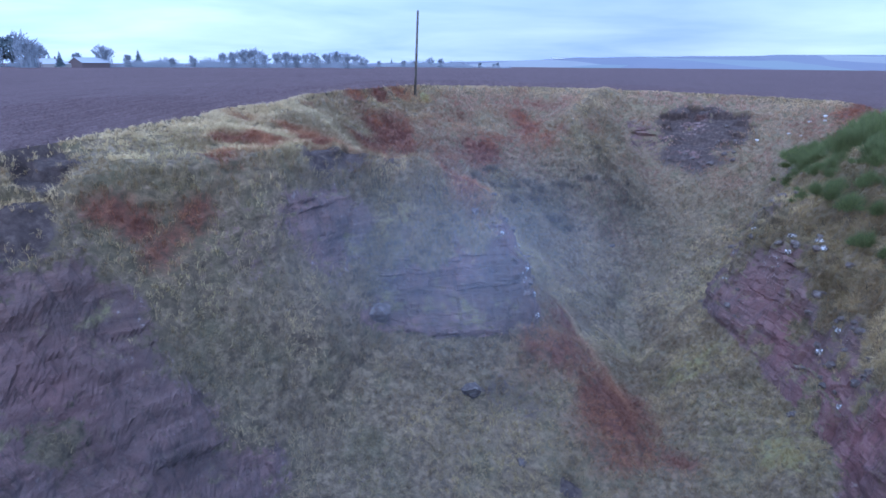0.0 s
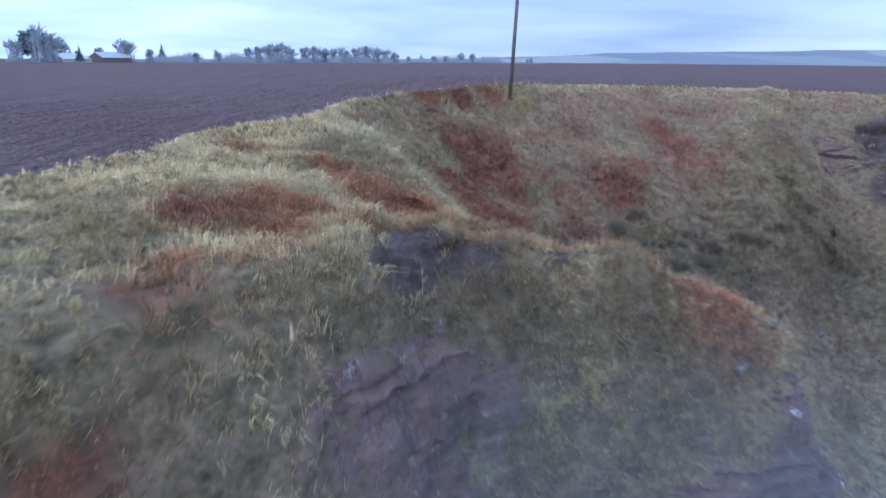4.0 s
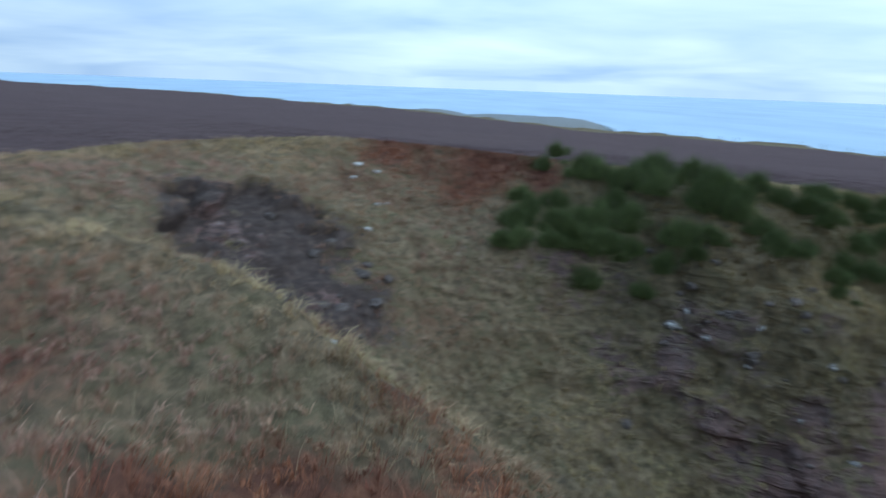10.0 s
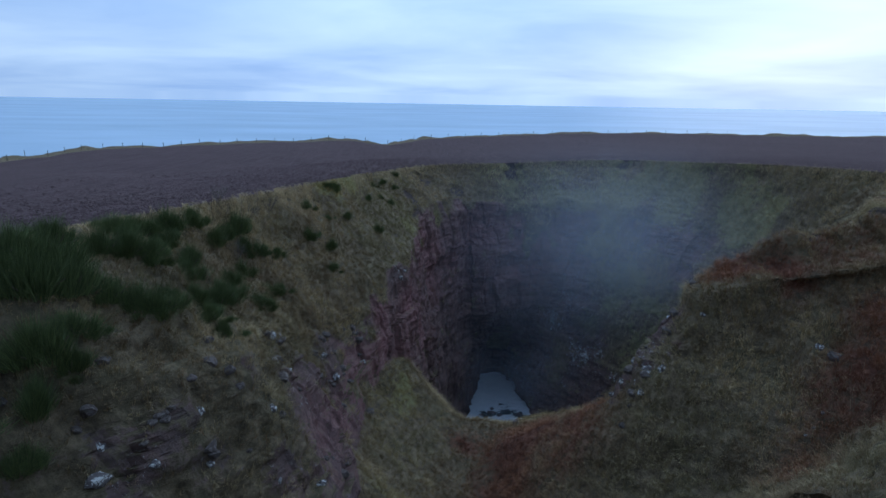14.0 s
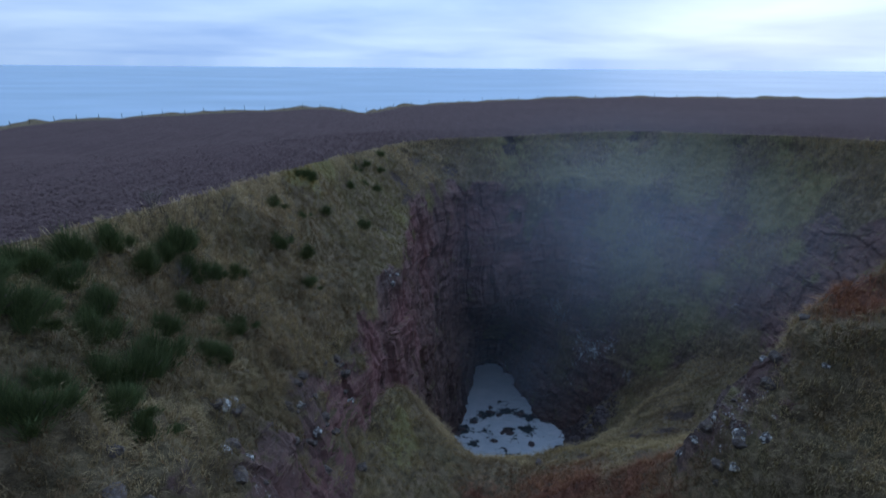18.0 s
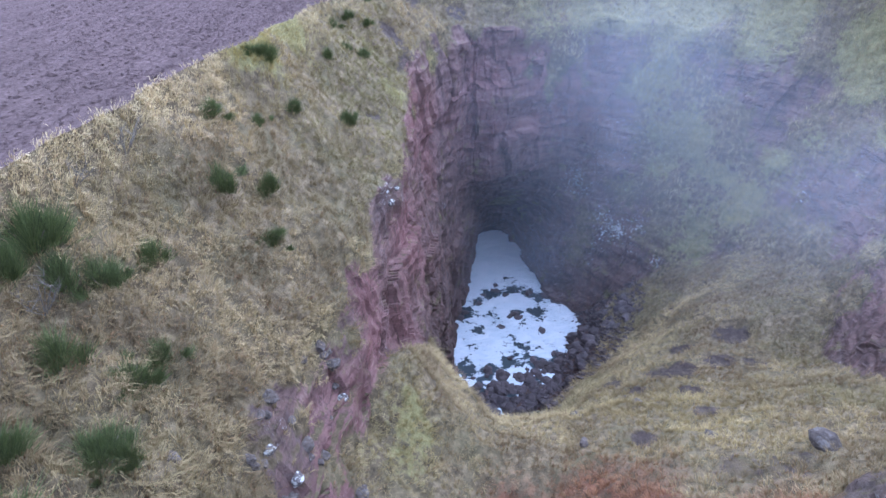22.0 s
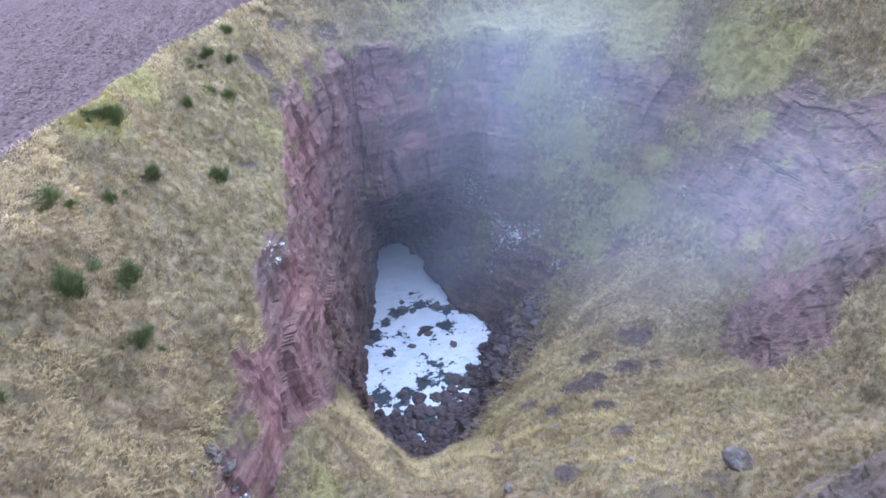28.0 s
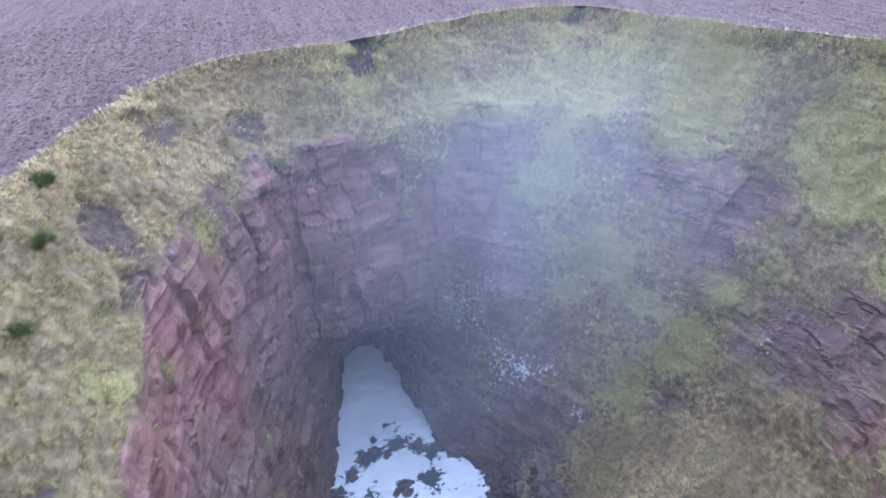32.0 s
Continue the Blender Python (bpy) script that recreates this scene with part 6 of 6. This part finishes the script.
farm_house("barn", "red-walled farm barn with a pale grey pitched roof", bearing_of(180), 410, 62, 16, 13, 2.2, 4.8, BRICK_RED)
farm_house("cottage", "white-walled cottage on the far coast", 48.2, 800, 40, 22, 8, 1.4, 4.4, plain("white_wall", (0.38, 0.39, 0.40)), 2)
farm_house("cottage", "long white-walled cottage on the far coast", 50.4, 820, 42, 30, 8, 0.6, 3.2, bpy.data.materials["white_wall"], 1)
farm_house("farm_shed", "long low farm shed with a pale roof", bearing_of(128), 415, 8, 17, 7, 1.4, 2.6, WHITE_WALL)
farm_house("farmhouse", "small farmhouse with two chimneys", bearing_of(105), 430, 15, 9, 7, 2.2, 4.2, BRICK_RED, 2)
farm_house("polytunnel_shed", "long white-roofed shed on the far hill", bearing_of(1020), 1750, 5, 46, 16, 22, 24.5, plain("white_sheet", (0.5, 0.52, 0.54)))


# far hills of patchwork fields, distance haze mixed into their colours as blue-grey
def hill_material():
    s = Mat("hazed_far_fields", 0.95, 0.1)
    v = s.t.nodes.new("ShaderNodeTexVoronoi")
    v.inputs["Scale"].default_value = 0.0045
    s.link(s.stretched((1.0, 0.45, 1.0)), v.inputs["Vector"])
    pick = s.t.nodes.new("ShaderNodeSeparateColor")
    s.link(v.outputs["Color"], pick.inputs[0])
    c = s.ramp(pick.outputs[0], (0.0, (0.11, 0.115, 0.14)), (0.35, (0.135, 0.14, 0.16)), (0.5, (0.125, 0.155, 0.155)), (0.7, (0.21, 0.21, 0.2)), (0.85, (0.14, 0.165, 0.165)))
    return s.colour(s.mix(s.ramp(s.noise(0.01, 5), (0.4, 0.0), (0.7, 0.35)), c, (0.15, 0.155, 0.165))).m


HAZED_FAR = hill_material()


def far_hill(name, label, bearings, heights, near, top, end):
    n = 90
    b = np.linspace(bearings[0], bearings[-1], n)
    h = np.interp(b, bearings, heights)
    rows = []
    for w, dist in zip(np.linspace(0, 1, 12), np.linspace(near, end, 12)):
        rise = np.clip((dist - near) / (top - near), 0, 1)
        rise = rise * rise * (3 - 2 * rise)
        z = -18 + (16.5 + h) * rise * (1 + 0.05 * fbm(np.c_[b * 3, np.full(n, dist / 300), b * 0], 9, 3, 91))
        rows.append(np.c_[np.sin(np.radians(b)) * dist, np.cos(np.radians(b)) * dist, z])
    g = np.array(rows).reshape(-1, 3)
    r, c = np.meshgrid(np.arange(11), np.arange(n - 1), indexing="ij")
    f = np.stack([r * n + c, r * n + c + 1, (r + 1) * n + c + 1, (r + 1) * n + c], -1).reshape(-1, 4)[:, ::-1]
    tagged(new(name, mesh_from(name, g, f, HAZED_FAR)), label, "hills", kind="structure")


far_hill("backdrop_hills", "low far hills of brown and green fields, tinted blue-grey for haze", (-35, -10, 2, 10, 18, 30, 40, 47, 52, 56), (3, 6, 14, 26, 33, 36, 32, 22, 10, 0), 900, 1900, 2100)

# headland beyond the eastern field, in the hills' haze-tinted colours
bm = bmesh.new()
bmesh.ops.create_grid(bm, x_segments=40, y_segments=16, size=1)
for v in bm.verts:
    x, y = v.co.x, v.co.y
    edge = max(0, 1 - abs(x) ** 5) * max(0, 1 - abs(y) ** 4)
    v.co = Vector((x * 60, y * 26, -35 + 22 * edge ** 0.35 + 2.6 * max(0, 1 - ((x + 0.55) * 3.2) ** 2) * edge + 0.8 * noise.noise((x * 4, y * 4, 0))))
head = part("headland", bm, HAZED_FAR, None, "", True)
head.matrix_basis = pose(265, 2, 2.2, 0, 0, -75)
tagged(head, "low grassy headland beyond the field with cliffs to the sea, tinted blue-grey for haze", "headland", kind="structure")

# posts of the coastal fence
POST = bark_material("post_wood", (0.06, 0.05, 0.045), (0.13, 0.11, 0.09))
fence = tagged(new("coast_fence"), "thin row of wooden posts along the sea cliff edge", "fence")
bm = bmesh.new()
limb(bm, (0, 0, -0.3), (0, 0, 1.15), 0.07, 0.06, 6)
post_mesh = bpy.data.meshes.new("post")
bm.to_mesh(post_mesh)
bm.free()
post_mesh.materials.append(POST)
for b in np.concatenate([np.arange(56, 118, 1.5), np.arange(118, 208, 1.9)]):
    c = int(np.argmin(np.abs(az - b)))
    ob = new("post", post_mesh)
    ob.parent = fence
    ob.matrix_basis = pose(*field_grid[VERGE_ROW + 1, c], random.uniform(-4, 4), random.uniform(-4, 4), 0)


# ---- spray drifting out of the pit ----
def spray_material():
    s = Mat("spray", 1.0, 0.0)
    puff = s.ramp(s.noise(0.11, 5, 0.6, (1, 1, 0.6), 0.8), (0.2, 0.3), (0.8, 1.0))
    at = s.t.nodes.new("ShaderNodeAttribute")
    at.attribute_name = "thick"
    fac = s.math("MULTIPLY", puff, at.outputs["Fac"])
    clear, white, both, shine = (s.t.nodes.new(k) for k in ("ShaderNodeBsdfTransparent", "ShaderNodeBsdfDiffuse", "ShaderNodeMixShader", "ShaderNodeBsdfTranslucent"))
    white.inputs["Color"].default_value = shine.inputs["Color"].default_value = (0.64, 0.73, 0.87, 1)
    half = s.t.nodes.new("ShaderNodeMixShader")
    half.inputs[0].default_value = 0.5
    s.link(white.outputs[0], half.inputs[1])
    s.link(shine.outputs[0], half.inputs[2])
    s.link(fac, both.inputs[0])
    s.link(clear.outputs[0], both.inputs[1])
    s.link(half.outputs[0], both.inputs[2])
    s.link(both.outputs[0], s.t.nodes["Material Output"].inputs["Surface"])
    return s.m


SPRAY = spray_material()
THICK = (0.23, 0.25, 0.135, 0.06, 0.02, 0.22)
WIDTH = (14.0, 15.0, 15.0, 13.0, 10.0, 8.0)
veil_v, veil_f, veil_t = [], [], []
for k, y0 in enumerate((-5.0, 1.0, 7.0, 14.0, 21.0, 28.0)):
    gx, gz = np.meshgrid(np.linspace(-20, 20, 41), np.linspace(-37, 1.0, 39), indexing="ij")
    wx, wz = gx.ravel(), gz.ravel()
    wy = y0 + 1.6 * fbm(np.c_[wx, np.full(wx.size, y0), wz], 9.0, 2, 101 + k)
    pos = np.c_[wx, wy, wz]
    cx = 0.5 - 6.5 * np.clip((wz + 25) / 25, 0, 1)
    thick = np.exp(-((wx - cx) / WIDTH[k]) ** 2 * 1.3) * np.clip((0.0 - wz) / 13, 0, 1) * np.clip((wz + 37) / 7, 0, 1) * np.clip((19.5 - np.abs(wx)) / 4, 0, 1)
    # thinner low down, where the draught lifts it
    thick = thick * ((0.35 if y0 < 5 else 0.08) + 0.65 * np.clip((wz + 22) / 16, 0, 1))
    if y0 < 0:
        # it hangs thickest in the mouth of the cave
        thick = thick + 1.5 * np.exp(-((wx - 5) / 5) ** 2 - ((wz + 31.5) / 4) ** 2)
    if y0 > 10:
        thick = thick * np.clip((wz + 22) / 10, 0.15, 1)
    if y0 > 25:
        # a bank of it hangs before the bluff
        thick = np.exp(-((wx - 0.5) / 6.5) ** 2 - ((wz + 6.0) / 4.0) ** 2) * np.clip((1.0 - wz) / 3, 0, 1)
    veil_v.append(pos)
    veil_t.append(thick * THICK[k])
    i, j = np.meshgrid(np.arange(40), np.arange(38), indexing="ij")
    veil_f.append(np.stack([i * 39 + j, (i + 1) * 39 + j, (i + 1) * 39 + j + 1, i * 39 + j + 1], -1).reshape(-1, 4) + k * 41 * 39)
veil_v, veil_f, veil_t = np.concatenate(veil_v), np.concatenate(veil_f), np.concatenate(veil_t)
veil_v, veil_f, veil_d = compact(veil_v, veil_f[veil_t[veil_f].max(1) > 0.004], {"thick": veil_t})
tagged(new("sea_spray", mesh_from("sea_spray", veil_v, veil_f, SPRAY, True, veil_d)),
       "thin blue-grey veil of sea spray rising from the pit", "mist", kind="stuff")
